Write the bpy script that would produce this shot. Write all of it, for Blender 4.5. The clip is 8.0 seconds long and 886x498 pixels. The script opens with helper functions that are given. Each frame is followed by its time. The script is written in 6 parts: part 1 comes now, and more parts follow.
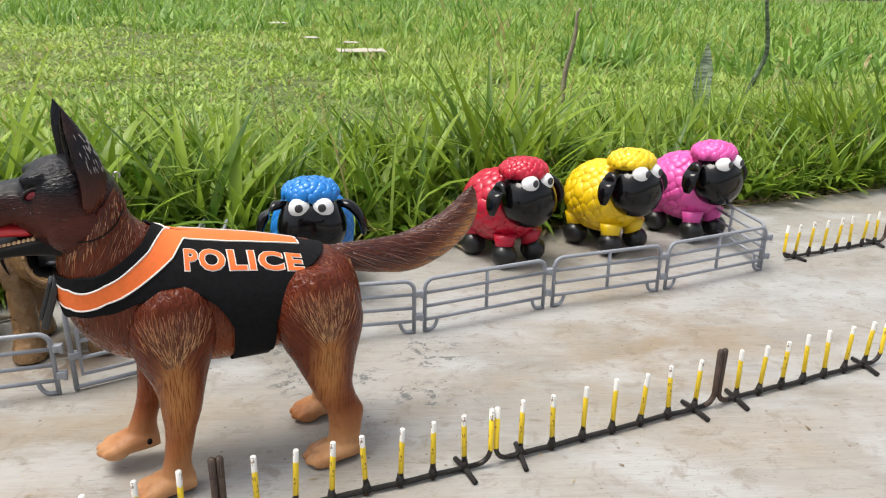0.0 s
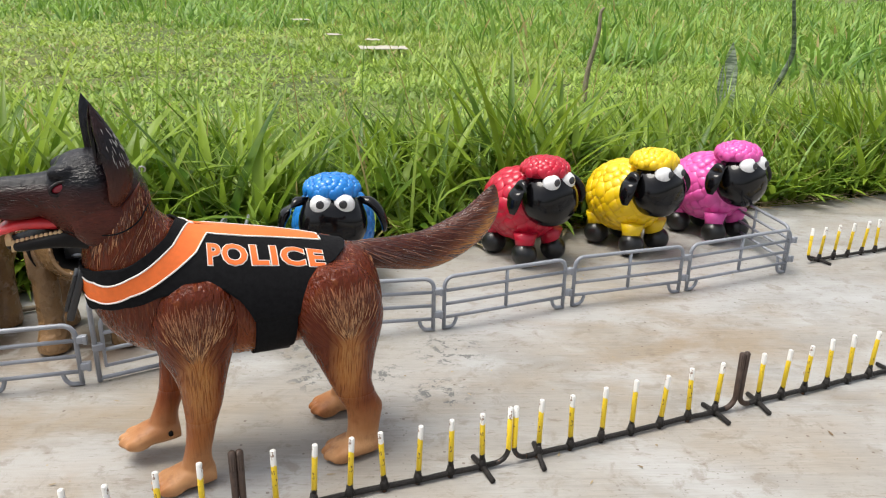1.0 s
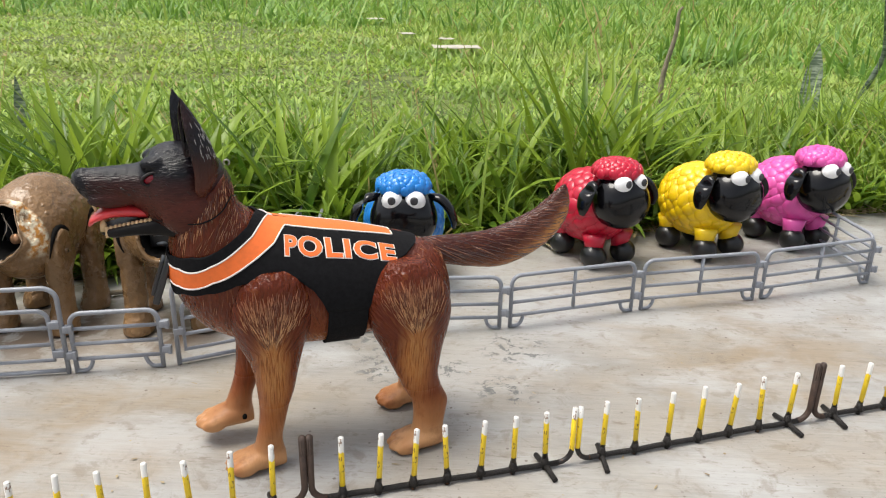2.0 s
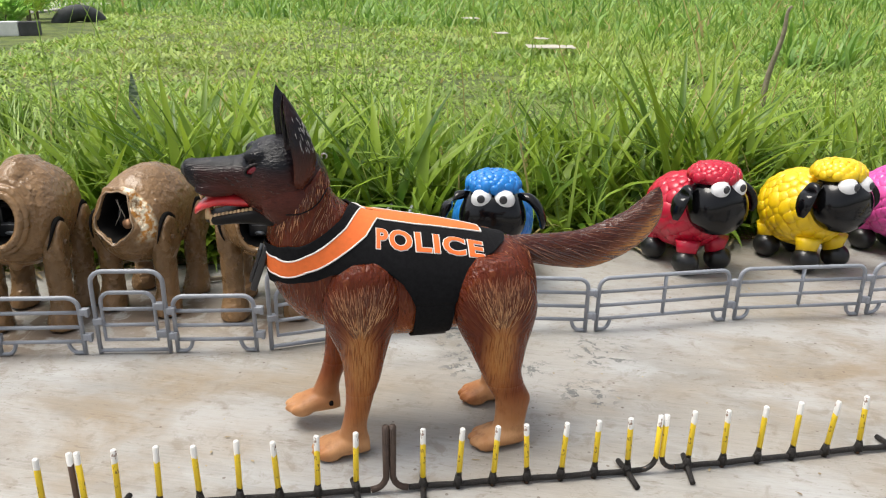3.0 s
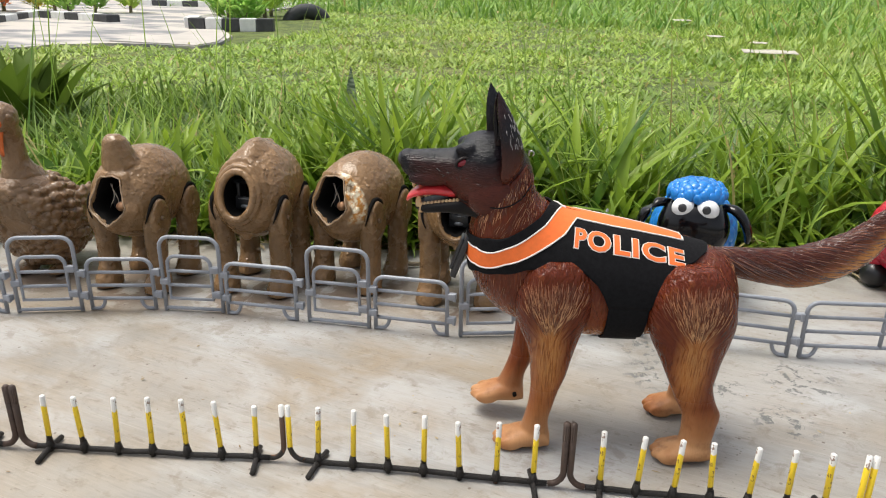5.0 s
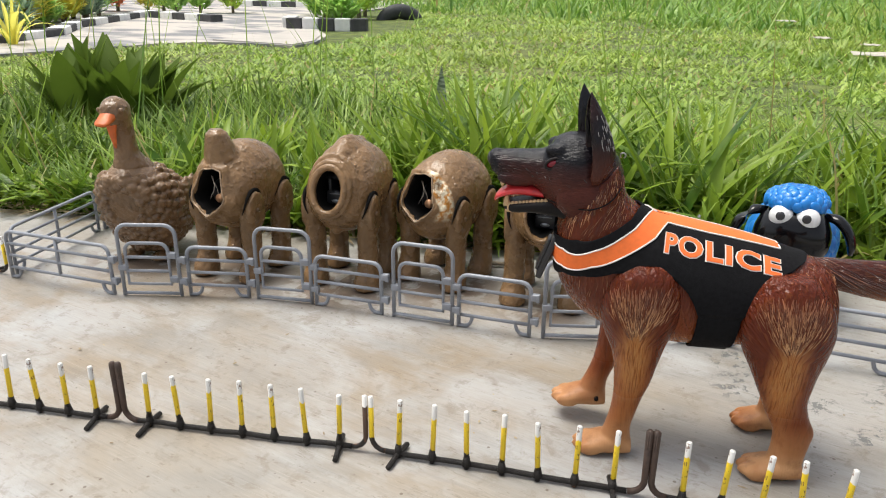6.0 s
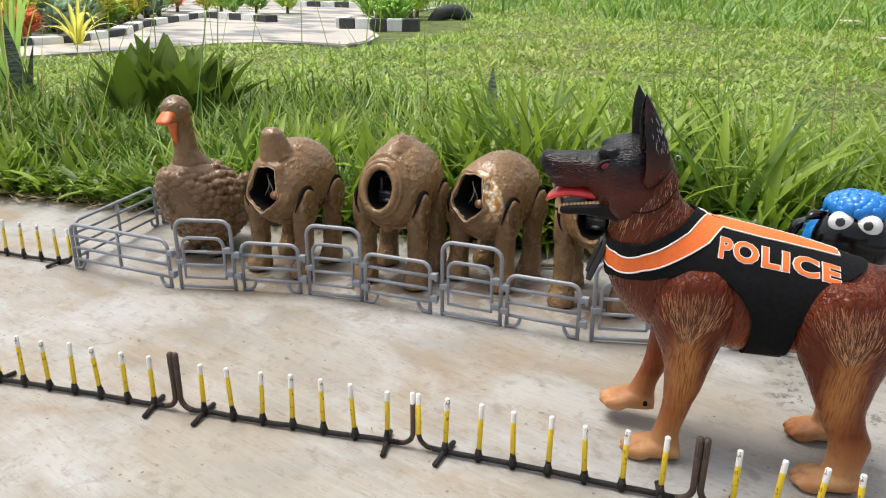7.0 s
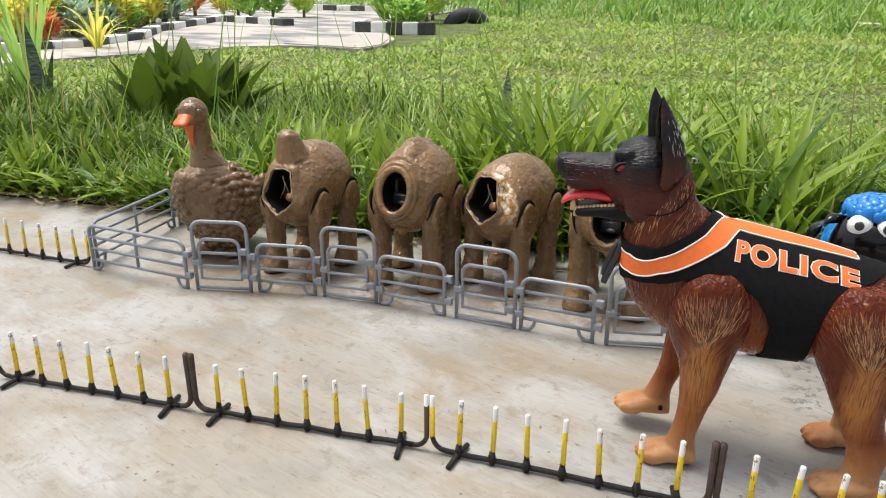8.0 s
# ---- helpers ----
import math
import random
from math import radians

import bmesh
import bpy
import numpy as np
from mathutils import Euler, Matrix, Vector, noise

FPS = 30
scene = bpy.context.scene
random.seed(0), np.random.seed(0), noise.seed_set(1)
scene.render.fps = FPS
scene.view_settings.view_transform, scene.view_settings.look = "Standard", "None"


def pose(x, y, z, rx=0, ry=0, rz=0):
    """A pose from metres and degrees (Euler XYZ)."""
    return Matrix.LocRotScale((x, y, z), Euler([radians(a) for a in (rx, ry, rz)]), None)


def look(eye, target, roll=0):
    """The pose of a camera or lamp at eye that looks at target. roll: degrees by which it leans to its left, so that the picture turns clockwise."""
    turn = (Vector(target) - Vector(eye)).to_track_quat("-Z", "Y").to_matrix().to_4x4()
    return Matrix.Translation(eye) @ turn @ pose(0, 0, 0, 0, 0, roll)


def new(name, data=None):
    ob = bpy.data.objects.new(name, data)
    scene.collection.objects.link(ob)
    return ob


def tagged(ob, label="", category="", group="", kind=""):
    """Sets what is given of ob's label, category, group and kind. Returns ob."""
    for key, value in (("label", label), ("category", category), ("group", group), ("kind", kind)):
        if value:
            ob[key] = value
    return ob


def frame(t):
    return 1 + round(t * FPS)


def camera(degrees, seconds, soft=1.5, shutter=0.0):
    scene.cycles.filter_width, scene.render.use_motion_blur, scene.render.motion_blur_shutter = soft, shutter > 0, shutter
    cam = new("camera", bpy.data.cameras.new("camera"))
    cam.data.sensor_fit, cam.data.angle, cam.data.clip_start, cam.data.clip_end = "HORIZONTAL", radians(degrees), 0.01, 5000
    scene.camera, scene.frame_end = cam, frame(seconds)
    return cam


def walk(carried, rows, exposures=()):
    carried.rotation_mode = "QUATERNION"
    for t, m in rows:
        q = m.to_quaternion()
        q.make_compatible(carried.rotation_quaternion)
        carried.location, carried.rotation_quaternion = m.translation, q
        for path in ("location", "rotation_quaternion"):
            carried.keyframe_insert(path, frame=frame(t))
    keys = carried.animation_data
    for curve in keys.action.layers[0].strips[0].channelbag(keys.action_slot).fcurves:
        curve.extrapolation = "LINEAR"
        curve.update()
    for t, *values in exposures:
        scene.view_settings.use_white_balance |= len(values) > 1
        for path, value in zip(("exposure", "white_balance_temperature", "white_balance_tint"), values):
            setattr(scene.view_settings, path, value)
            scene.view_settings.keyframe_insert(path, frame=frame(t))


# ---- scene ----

# ======== camera ========
cam = camera(62.3, 8.0, soft=1.1)
PATH = [
    (0, (0.0290, 0.2449, 0.3027), (0.1801, 2.1249, -0.3627), 0.92),
    (0.5, (0.0294, 0.2456, 0.3031), (0.1645, 2.1254, -0.3664), 1.00),
    (1, (0.0277, 0.2451, 0.3026), (0.1275, 2.1263, -0.3690), 1.20),
    (2.5, (0.0254, 0.2365, 0.3036), (-0.1731, 2.1066, -0.3769), 0.91),
    (3, (0.0245, 0.2355, 0.3029), (-0.2889, 2.0895, -0.3784), 0.84),
    (3.5, (0.0226, 0.2327, 0.3028), (-0.4021, 2.0640, -0.3798), 0.77),
    (4, (0.0221, 0.2308, 0.3035), (-0.5154, 2.0311, -0.3819), 0.78),
    (4.5, (0.0213, 0.2273, 0.3039), (-0.6437, 1.9842, -0.3826), 0.75),
    (5, (0.0194, 0.2225, 0.3039), (-0.7684, 1.9277, -0.3828), 0.78),
    (6.5, (0.0189, 0.2169, 0.3041), (-1.0326, 1.7722, -0.3854), 0.33),
    (7, (0.0187, 0.2148, 0.3049), (-1.0735, 1.7418, -0.3842), 0.26),
    (7.5, (0.0183, 0.2147, 0.3042), (-1.0985, 1.7261, -0.3803), 0.23),
    (8, (0.0187, 0.2146, 0.3042), (-1.1071, 1.7208, -0.3769), 0.11),
]
walk(cam, [(t, look(eye, target, roll)) for t, eye, target, roll in PATH])

# ======== light: bright overcast day ========
SUN_EL, SUN_AZ = 72.0, -95.0
world = bpy.data.worlds.new("sky")
scene.world = world
world.use_nodes = True
wn = world.node_tree
sky = wn.nodes.new("ShaderNodeTexSky")
sky.sky_type = "NISHITA"
sky.sun_disc = False
sky.sun_elevation = radians(SUN_EL)
sky.sun_rotation = radians(SUN_AZ)
sky.air_density, sky.dust_density, sky.ozone_density = 1.0, 4.0, 0.6
wn.nodes["Background"].inputs["Strength"].default_value = 0.105
veil = wn.nodes.new("ShaderNodeHueSaturation")
veil.inputs["Saturation"].default_value = 0.35
wn.links.new(sky.outputs[0], veil.inputs["Color"])
wn.links.new(veil.outputs[0], wn.nodes["Background"].inputs["Color"])
lamp = bpy.data.lights.new("sun", "SUN")
lamp.energy, lamp.angle, lamp.color = 1.7, radians(30), (1.0, 0.95, 0.86)
sun = new("sun", lamp)
az = radians(SUN_AZ)
sun.matrix_world = look((0, 0, 0), (-math.sin(az) * math.cos(radians(SUN_EL)), -math.cos(az) * math.cos(radians(SUN_EL)), -math.sin(radians(SUN_EL))))
scene.view_settings.exposure = 0.94

# ======== materials ========
class Nodes:
    """A node material with a Principled shader and short ways to wire it."""

    def __init__(self, name, rough=0.6, metal=0.0, coat=0.0, spec=0.5):
        self.mat = bpy.data.materials.new(name)
        self.mat.use_nodes = True
        self.t = self.mat.node_tree
        self.b = self.t.nodes["Principled BSDF"]
        self.b.inputs["Roughness"].default_value = rough
        self.b.inputs["Metallic"].default_value = metal
        self.b.inputs["Coat Weight"].default_value = coat
        self.b.inputs["Specular IOR Level"].default_value = spec
        self.co = self.t.nodes.new("ShaderNodeTexCoord")

    def link(self, a, b):
        self.t.links.new(a, b)

    def vec(self, scale=(1, 1, 1), rot=(0, 0, 0), loc=(0, 0, 0), space="Object"):
        m = self.t.nodes.new("ShaderNodeMapping")
        m.inputs["Scale"].default_value = scale
        m.inputs["Rotation"].default_value = [radians(a) for a in rot]
        m.inputs["Location"].default_value = loc
        self.link(self.co.outputs[space], m.inputs["Vector"])
        return m.outputs[0]

    def noise(self, scale, detail=4.0, rough=0.55, vec=None, dist=0.0):
        k = self.t.nodes.new("ShaderNodeTexNoise")
        k.inputs["Scale"].default_value = scale
        k.inputs["Detail"].default_value = detail
        k.inputs["Roughness"].default_value = rough
        k.inputs["Distortion"].default_value = dist
        self.link(vec if vec is not None else self.co.outputs["Object"], k.inputs["Vector"])
        return k.outputs[0]

    def cells(self, scale, vec=None, feature="F1"):
        k = self.t.nodes.new("ShaderNodeTexVoronoi")
        k.feature = feature
        k.inputs["Scale"].default_value = scale
        self.link(vec if vec is not None else self.co.outputs["Object"], k.inputs["Vector"])
        return k.outputs[0]

    def ramp(self, fac, stops):
        r = self.t.nodes.new("ShaderNodeValToRGB")
        e = r.color_ramp.elements
        while len(e) < len(stops):
            e.new(0.5)
        for el, (p, c) in zip(e, stops):
            el.position = p
            el.color = (*c, 1) if isinstance(c, (tuple, list)) else (c, c, c, 1)
        self.link(fac, r.inputs[0])
        return r.outputs[0]

    def mix(self, fac, a, b, blend="MIX"):
        m = self.t.nodes.new("ShaderNodeMix")
        m.data_type, m.blend_type = "RGBA", blend
        for sock, val in ((m.inputs[0], fac), (m.inputs[6], a), (m.inputs[7], b)):
            if isinstance(val, (int, float)):
                sock.default_value = val
            elif isinstance(val, tuple):
                sock.default_value = (*val, 1)
            else:
                self.link(val, sock)
        return m.outputs[2]

    def math(self, op, a, b=0.0, clamp=False):
        m = self.t.nodes.new("ShaderNodeMath")
        m.operation, m.use_clamp = op, clamp
        for sock, val in ((m.inputs[0], a), (m.inputs[1], b)):
            if isinstance(val, (int, float)):
                sock.default_value = val
            else:
                self.link(val, sock)
        return m.outputs[0]

    def axis(self, which, space="Object"):
        x = self.t.nodes.new("ShaderNodeSeparateXYZ")
        self.link(self.co.outputs[space], x.inputs[0])
        return x.outputs[which]

    def span(self, val, lo, hi):
        m = self.t.nodes.new("ShaderNodeMapRange")
        m.inputs["From Min"].default_value, m.inputs["From Max"].default_value = lo, hi
        self.link(val, m.inputs["Value"])
        return m.outputs[0]

    def island(self):
        return self.t.nodes.new("ShaderNodeNewGeometry").outputs["Random Per Island"]

    def chance(self):
        return self.t.nodes.new("ShaderNodeObjectInfo").outputs["Random"]

    def color(self, c):
        if isinstance(c, tuple):
            self.b.inputs["Base Color"].default_value = (*c, 1)
        else:
            self.link(c, self.b.inputs["Base Color"])
        return self

    def rough(self, r):
        self.link(r, self.b.inputs["Roughness"])
        return self

    def bump(self, height, strength=0.3, dist=0.001):
        k = self.t.nodes.new("ShaderNodeBump")
        k.inputs["Strength"].default_value = strength
        k.inputs["Distance"].default_value = dist
        self.link(height, k.inputs["Height"])
        self.link(k.outputs[0], self.b.inputs["Normal"])
        return self

    def translucent(self, color, amount):
        tr = self.t.nodes.new("ShaderNodeBsdfTranslucent")
        self.link(color, tr.inputs["Color"])
        mx = self.t.nodes.new("ShaderNodeMixShader")
        mx.inputs[0].default_value = amount
        self.link(self.b.outputs[0], mx.inputs[1])
        self.link(tr.outputs[0], mx.inputs[2])
        self.link(mx.outputs[0], self.t.nodes["Material Output"].inputs["Surface"])
        return self


def plain(name, c, rough=0.5, metal=0.0, coat=0.0, vary=0.12, scale=60.0, bump=0.05, dist=0.0005, spec=0.5):
    """A surface of one colour with blotches, fine grain and a little relief."""
    m = Nodes(name, rough, metal, coat, spec)
    a = m.noise(scale, 3)
    g = m.noise(scale * 9, 2)
    dark = tuple(v * (1 - vary) for v in c)
    lite = tuple(min(1, v * (1 + vary)) for v in c)
    col = m.mix(m.math("MULTIPLY", g, 0.35), m.mix(m.ramp(a, [(0.3, 0.0), (0.7, 1.0)]), dark, lite), dark)
    m.color(col)
    m.bump(m.math("ADD", g, a), bump, dist)
    return m.mat


def fur(name, along, z_tan, tint_top, tint_low, black=(), relief=0.9, smooth_low=False, gloss=0.26, fan=None, bent=False, shine=0.30, lines=0.22):
    """Moulded and airbrushed toy fur: grooves along one way, or spraying out from a joint; dark above, tan below."""
    m = Nodes(name, gloss, 0.0, 0.0, shine)
    z = m.axis(2)
    flame = None
    if fan:
        x0, z0, k, length = fan
        dx, dz = m.math("SUBTRACT", m.axis(0), x0), m.math("SUBTRACT", z, z0)
        r = m.math("SQRT", m.math("ADD", m.math("MULTIPLY", dx, dx), m.math("MULTIPLY", dz, dz)))
        c = m.t.nodes.new("ShaderNodeCombineXYZ")
        ahead = m.math("MAXIMUM", m.math("ADD", dz, 0.010), 0.010)
        m.link(m.math("MULTIPLY", m.math("ARCTAN2", dx, ahead), k), c.inputs[0])
        m.link(m.math("MULTIPLY", m.axis(1), 260.0), c.inputs[1])
        m.link(m.math("MULTIPLY", r, length), c.inputs[2])
        v = c.outputs[0]
        # a tan flame that runs down from the joint
        side = m.math("SUBTRACT", 1.0, m.span(m.math("ABSOLUTE", dx), 0.003, 0.013), True)
        flame = m.math("MULTIPLY", side, m.math("SUBTRACT", 1.0, m.span(dz, -0.002, 0.020), True))
        flame = m.math("MULTIPLY", flame, m.math("ADD", 0.25, m.math("MULTIPLY", m.span(dz, -0.048, -0.016), 0.75)))
    else:
        v = m.vec(along)
    strand = m.noise(1.0, 2, 0.5, v, 0.35)
    fine = m.noise(2.3, 2, 0.5, v, 0.3)
    patch = m.noise(26, 3)
    level = z
    if bent:
        q = m.math("SUBTRACT", 1.0, m.span(m.axis(0), -0.176, -0.112), True)
        level = m.math("SUBTRACT", z, m.math("MULTIPLY", m.math("MULTIPLY", q, q), 0.040))
    f = m.math("ADD", m.span(level, z_tan[0], z_tan[1]), m.math("MULTIPLY", m.math("SUBTRACT", patch, 0.5), 0.5), True)
    f = m.math("ADD", f, m.math("MULTIPLY", m.math("SUBTRACT", strand, 0.5), 0.7), True)
    if flame is not None:
        f = m.math("SUBTRACT", f, m.math("MULTIPLY", flame, 1.0), True)
    mid = tuple(math.sqrt(p * q) for p, q in zip(tint_top, tint_low))
    col = m.ramp(f, [(0.0, tint_low), (0.5, mid), (1.0, tint_top)])
    if flame is not None:
        glow = m.math("MULTIPLY", flame, m.ramp(strand, [(0.40, 0.0), (0.58, 1.0)]))
        col = m.mix(m.math("MULTIPLY", glow, 0.6), col, (0.66, 0.33, 0.11))
    # lighter ridges: paler dry-brushed paint and highlights both put into the colour
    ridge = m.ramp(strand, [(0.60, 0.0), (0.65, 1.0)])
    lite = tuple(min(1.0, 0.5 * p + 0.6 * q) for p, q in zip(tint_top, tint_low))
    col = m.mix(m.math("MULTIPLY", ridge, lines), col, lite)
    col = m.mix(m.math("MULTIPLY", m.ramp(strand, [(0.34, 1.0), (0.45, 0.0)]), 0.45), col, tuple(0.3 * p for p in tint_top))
    if smooth_low:
        plain_low = m.math("SUBTRACT", 1.0, m.span(z, 0.014, 0.044), True)
        soft = m.mix(m.ramp(patch, [(0.35, 0.0), (0.65, 1.0)]), (0.36, 0.140, 0.048), (0.54, 0.29, 0.135))
        soft = m.mix(m.math("MULTIPLY", m.ramp(m.noise(75, 4, 0.6), [(0.55, 0.0), (0.70, 1.0)]), 0.5), soft, (0.16, 0.055, 0.025))
        col = m.mix(plain_low, col, soft)
    g = None
    for axis, lo, hi in black:
        q = m.span(m.axis(axis), lo, hi)
        g = q if g is None else m.math("MAXIMUM", g, q)
    if g is not None:
        g = m.math("ADD", g, m.math("MULTIPLY", m.math("SUBTRACT", patch, 0.55), 0.9), True)
        col = m.mix(g, col, m.mix(m.math("MULTIPLY", ridge, 0.3), (0.004, 0.004, 0.006), (0.024, 0.022, 0.026)))
    h = m.math("ADD", strand, m.math("MULTIPLY", fine, 0.4))
    if smooth_low:
        h = m.math("MULTIPLY", h, m.math("ADD", 0.12, m.span(z, 0.040, 0.080)))
    if smooth_low:
        worn = m.math("MULTIPLY", m.math("SUBTRACT", 1.0, m.span(z, 0.020, 0.070), True), 0.24)
        m.rough(m.math("ADD", worn, gloss))
    m.color(col).bump(h, relief, 0.0032)
    return m.mat


def make_mud(name, base, rust=False):
    m = Nodes(name, 0.30, 0.0, 0.10, 0.5)
    a, b, c = m.noise(22, 5, 0.6), m.noise(120, 4, 0.6), m.noise(420, 2)
    col = m.mix(m.ramp(a, [(0.32, 0.0), (0.68, 1.0)]), tuple(v * 0.72 for v in base), tuple(v * 1.2 for v in base))
    col = m.mix(m.math("MULTIPLY", m.ramp(b, [(0.55, 0.0), (0.72, 1.0)]), 0.5), col, tuple(v * 0.55 for v in base))
    if rust:
        x = m.axis(0)
        y = m.axis(1)
        band = m.math("MULTIPLY", m.span(x, 0.0285, 0.0315), m.math("SUBTRACT", 1.0, m.span(x, 0.0420, 0.0440), True), True)
        band = m.math("MULTIPLY", band, m.span(m.axis(2), 0.070, 0.080), True)
        band = m.math("MULTIPLY", band, m.span(y, 0.004, 0.011), True)
        wear = m.math("MULTIPLY", band, m.ramp(m.noise(70, 4, 0.6), [(0.34, 0.0), (0.42, 1.0)]), True)
        gold = m.mix(m.ramp(m.noise(160, 3), [(0.40, 0.0), (0.54, 1.0)]), (0.58, 0.25, 0.04), (0.92, 0.82, 0.60))
        col = m.mix(wear, col, gold)
    pimple = m.math("SUBTRACT", 1.0, m.span(m.cells(210), 0.15, 0.45), True)
    pimple = m.math("MULTIPLY", pimple, m.ramp(m.noise(60, 3), [(0.50, 0.0), (0.62, 1.0)]))
    m.color(col).rough(m.span(a, 0.12, 1.35))
    m.bump(m.math("ADD", m.math("ADD", b, m.math("MULTIPLY", pimple, 0.5)), m.math("MULTIPLY", c, 0.35)), 0.75, 0.0022)
    return m.mat


def make_concrete():
    m = Nodes("worn_concrete", 0.62)
    turn = (0, 0, -19.3)
    big = m.noise(3.2, 4, 0.55)
    mid = m.noise(14, 5, 0.6)
    streak = m.noise(1.0, 5, 0.62, m.vec((9, 190, 1), turn), 0.3)
    fine = m.noise(1.0, 4, 0.62, m.vec((45, 620, 1), turn), 0.4)
    grain = m.noise(900, 2)
    col = m.mix(m.ramp(big, [(0.38, 0.0), (0.62, 1.0)]), (0.304, 0.278, 0.238), (0.340, 0.334, 0.322))
    warm = m.ramp(m.noise(5.5, 4, 0.55, m.vec((1, 2.2, 1), turn, (0.7, 0.2, 0))), [(0.52, 0.0), (0.72, 1.0)])
    col = m.mix(m.math("MULTIPLY", warm, 0.38), col, (0.296, 0.222, 0.138))
    # tan tone towards the pens, broken up at its rims
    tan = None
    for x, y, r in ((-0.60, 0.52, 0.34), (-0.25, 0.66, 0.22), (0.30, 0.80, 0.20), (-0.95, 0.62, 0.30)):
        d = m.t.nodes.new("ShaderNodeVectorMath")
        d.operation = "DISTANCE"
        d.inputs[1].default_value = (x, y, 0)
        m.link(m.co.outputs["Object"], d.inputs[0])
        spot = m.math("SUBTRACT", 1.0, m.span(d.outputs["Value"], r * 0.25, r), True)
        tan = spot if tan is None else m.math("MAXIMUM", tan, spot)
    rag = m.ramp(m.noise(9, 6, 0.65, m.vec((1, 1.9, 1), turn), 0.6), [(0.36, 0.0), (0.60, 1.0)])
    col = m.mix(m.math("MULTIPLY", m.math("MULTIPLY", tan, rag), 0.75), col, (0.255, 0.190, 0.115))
    grey = m.noise(10, 5, 0.6, m.vec((1, 1.6, 1), turn, (0.4, 0.9, 0)), 0.3)
    col = m.mix(m.math("MULTIPLY", m.ramp(grey, [(0.48, 0.0), (0.66, 1.0)]), 0.50), col, (0.205, 0.198, 0.180))
    chalk = m.noise(6.5, 7, 0.62, m.vec((1, 1.7, 1), turn, (0.3, 0.1, 0)), 0.5)
    col = m.mix(m.math("MULTIPLY", m.ramp(chalk, [(0.48, 0.0), (0.62, 1.0)]), 0.55), col, (0.42, 0.428, 0.430))
    col = m.mix(1.0, col, m.ramp(streak, [(0.30, 1.0), (0.54, 0.97), (0.70, 0.89)]), "MULTIPLY")
    col = m.mix(1.0, col, m.ramp(fine, [(0.34, 1.01), (0.50, 0.985), (0.66, 0.90)]), "MULTIPLY")
    blot = m.noise(46, 7, 0.72, None, 0.4)
    col = m.mix(m.math("MULTIPLY", m.ramp(blot, [(0.54, 0.0), (0.64, 1.0)]), 0.55), col, (0.19, 0.160, 0.120))
    pits = m.noise(1.0, 4, 0.7, m.vec((60, 210, 1), turn, (0.1, 0.6, 0)), 0.5)
    col = m.mix(m.math("MULTIPLY", m.ramp(pits, [(0.60, 0.0), (0.66, 1.0)]), 0.45), col, (0.15, 0.115, 0.080))
    scratch = m.noise(1.0, 3, 0.6, m.vec((9, 1300, 1), (0, 0, -14), (0.2, 0.4, 0)), 0.2)
    col = m.mix(m.math("MULTIPLY", m.ramp(scratch, [(0.62, 0.0), (0.68, 1.0)]), 0.22), col, (0.50, 0.49, 0.46))
    # flaked grey patches in one spot of the slab
    shape = m.ramp(m.noise(105, 8, 0.72, None, 0.6), [(0.54, 0.0), (0.56, 1.0)])
    here = None
    for x, y, r in ((-0.045, 0.784, 0.032), (-0.000, 0.786, 0.028), (0.067, 0.826, 0.037), (0.055, 0.753, 0.028), (-0.057, 0.827, 0.032)):
        d = m.t.nodes.new("ShaderNodeVectorMath")
        d.operation = "DISTANCE"
        d.inputs[1].default_value = (x, y, 0)
        m.link(m.co.outputs["Object"], d.inputs[0])
        spot = m.math("SUBTRACT", 1.0, m.span(d.outputs["Value"], r * 0.55, r), True)
        here = spot if here is None else m.math("MAXIMUM", here, spot)
    flake = m.math("MULTIPLY", here, shape)
    col = m.mix(m.math("MULTIPLY", flake, 0.9), col, (0.125, 0.128, 0.122))
    # wet mud under the muddy toys, spread to put their shadows into the colour too
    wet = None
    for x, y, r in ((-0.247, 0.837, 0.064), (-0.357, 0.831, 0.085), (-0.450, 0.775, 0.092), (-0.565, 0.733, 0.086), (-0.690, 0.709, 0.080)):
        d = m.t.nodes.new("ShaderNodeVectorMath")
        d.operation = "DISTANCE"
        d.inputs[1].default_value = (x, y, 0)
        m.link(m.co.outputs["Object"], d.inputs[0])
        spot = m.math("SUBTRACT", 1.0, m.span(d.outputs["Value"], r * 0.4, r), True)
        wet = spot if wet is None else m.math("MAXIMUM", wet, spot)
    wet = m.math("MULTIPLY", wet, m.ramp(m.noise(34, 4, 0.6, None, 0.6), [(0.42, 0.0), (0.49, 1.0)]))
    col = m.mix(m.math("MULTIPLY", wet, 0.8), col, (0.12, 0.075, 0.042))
    # scattered specks
    specks = m.math("SUBTRACT", 1.0, m.span(m.cells(75), 0.07, 0.10), True)
    few = m.ramp(m.noise(15, 3), [(0.46, 0.0), (0.52, 1.0)])
    col = m.mix(m.math("MULTIPLY", m.math("MULTIPLY", specks, few), 0.7), col, (0.09, 0.06, 0.04))
    grit = m.math("SUBTRACT", 1.0, m.span(m.cells(190), 0.09, 0.15), True)
    some = m.ramp(m.noise(7, 4, 0.6, m.vec((1, 1, 1), (0, 0, 0), (0.8, 0.3, 0))), [(0.50, 0.0), (0.60, 1.0)])
    col = m.mix(m.math("MULTIPLY", m.math("MULTIPLY", grit, some), 0.55), col, (0.10, 0.075, 0.055))
    m.color(col).rough(m.span(mid, -0.4, 1.3))
    h = m.math("ADD", m.math("MULTIPLY", streak, -0.2), m.math("ADD", m.math("MULTIPLY", grain, 0.25), m.math("MULTIPLY", flake, -0.8)))
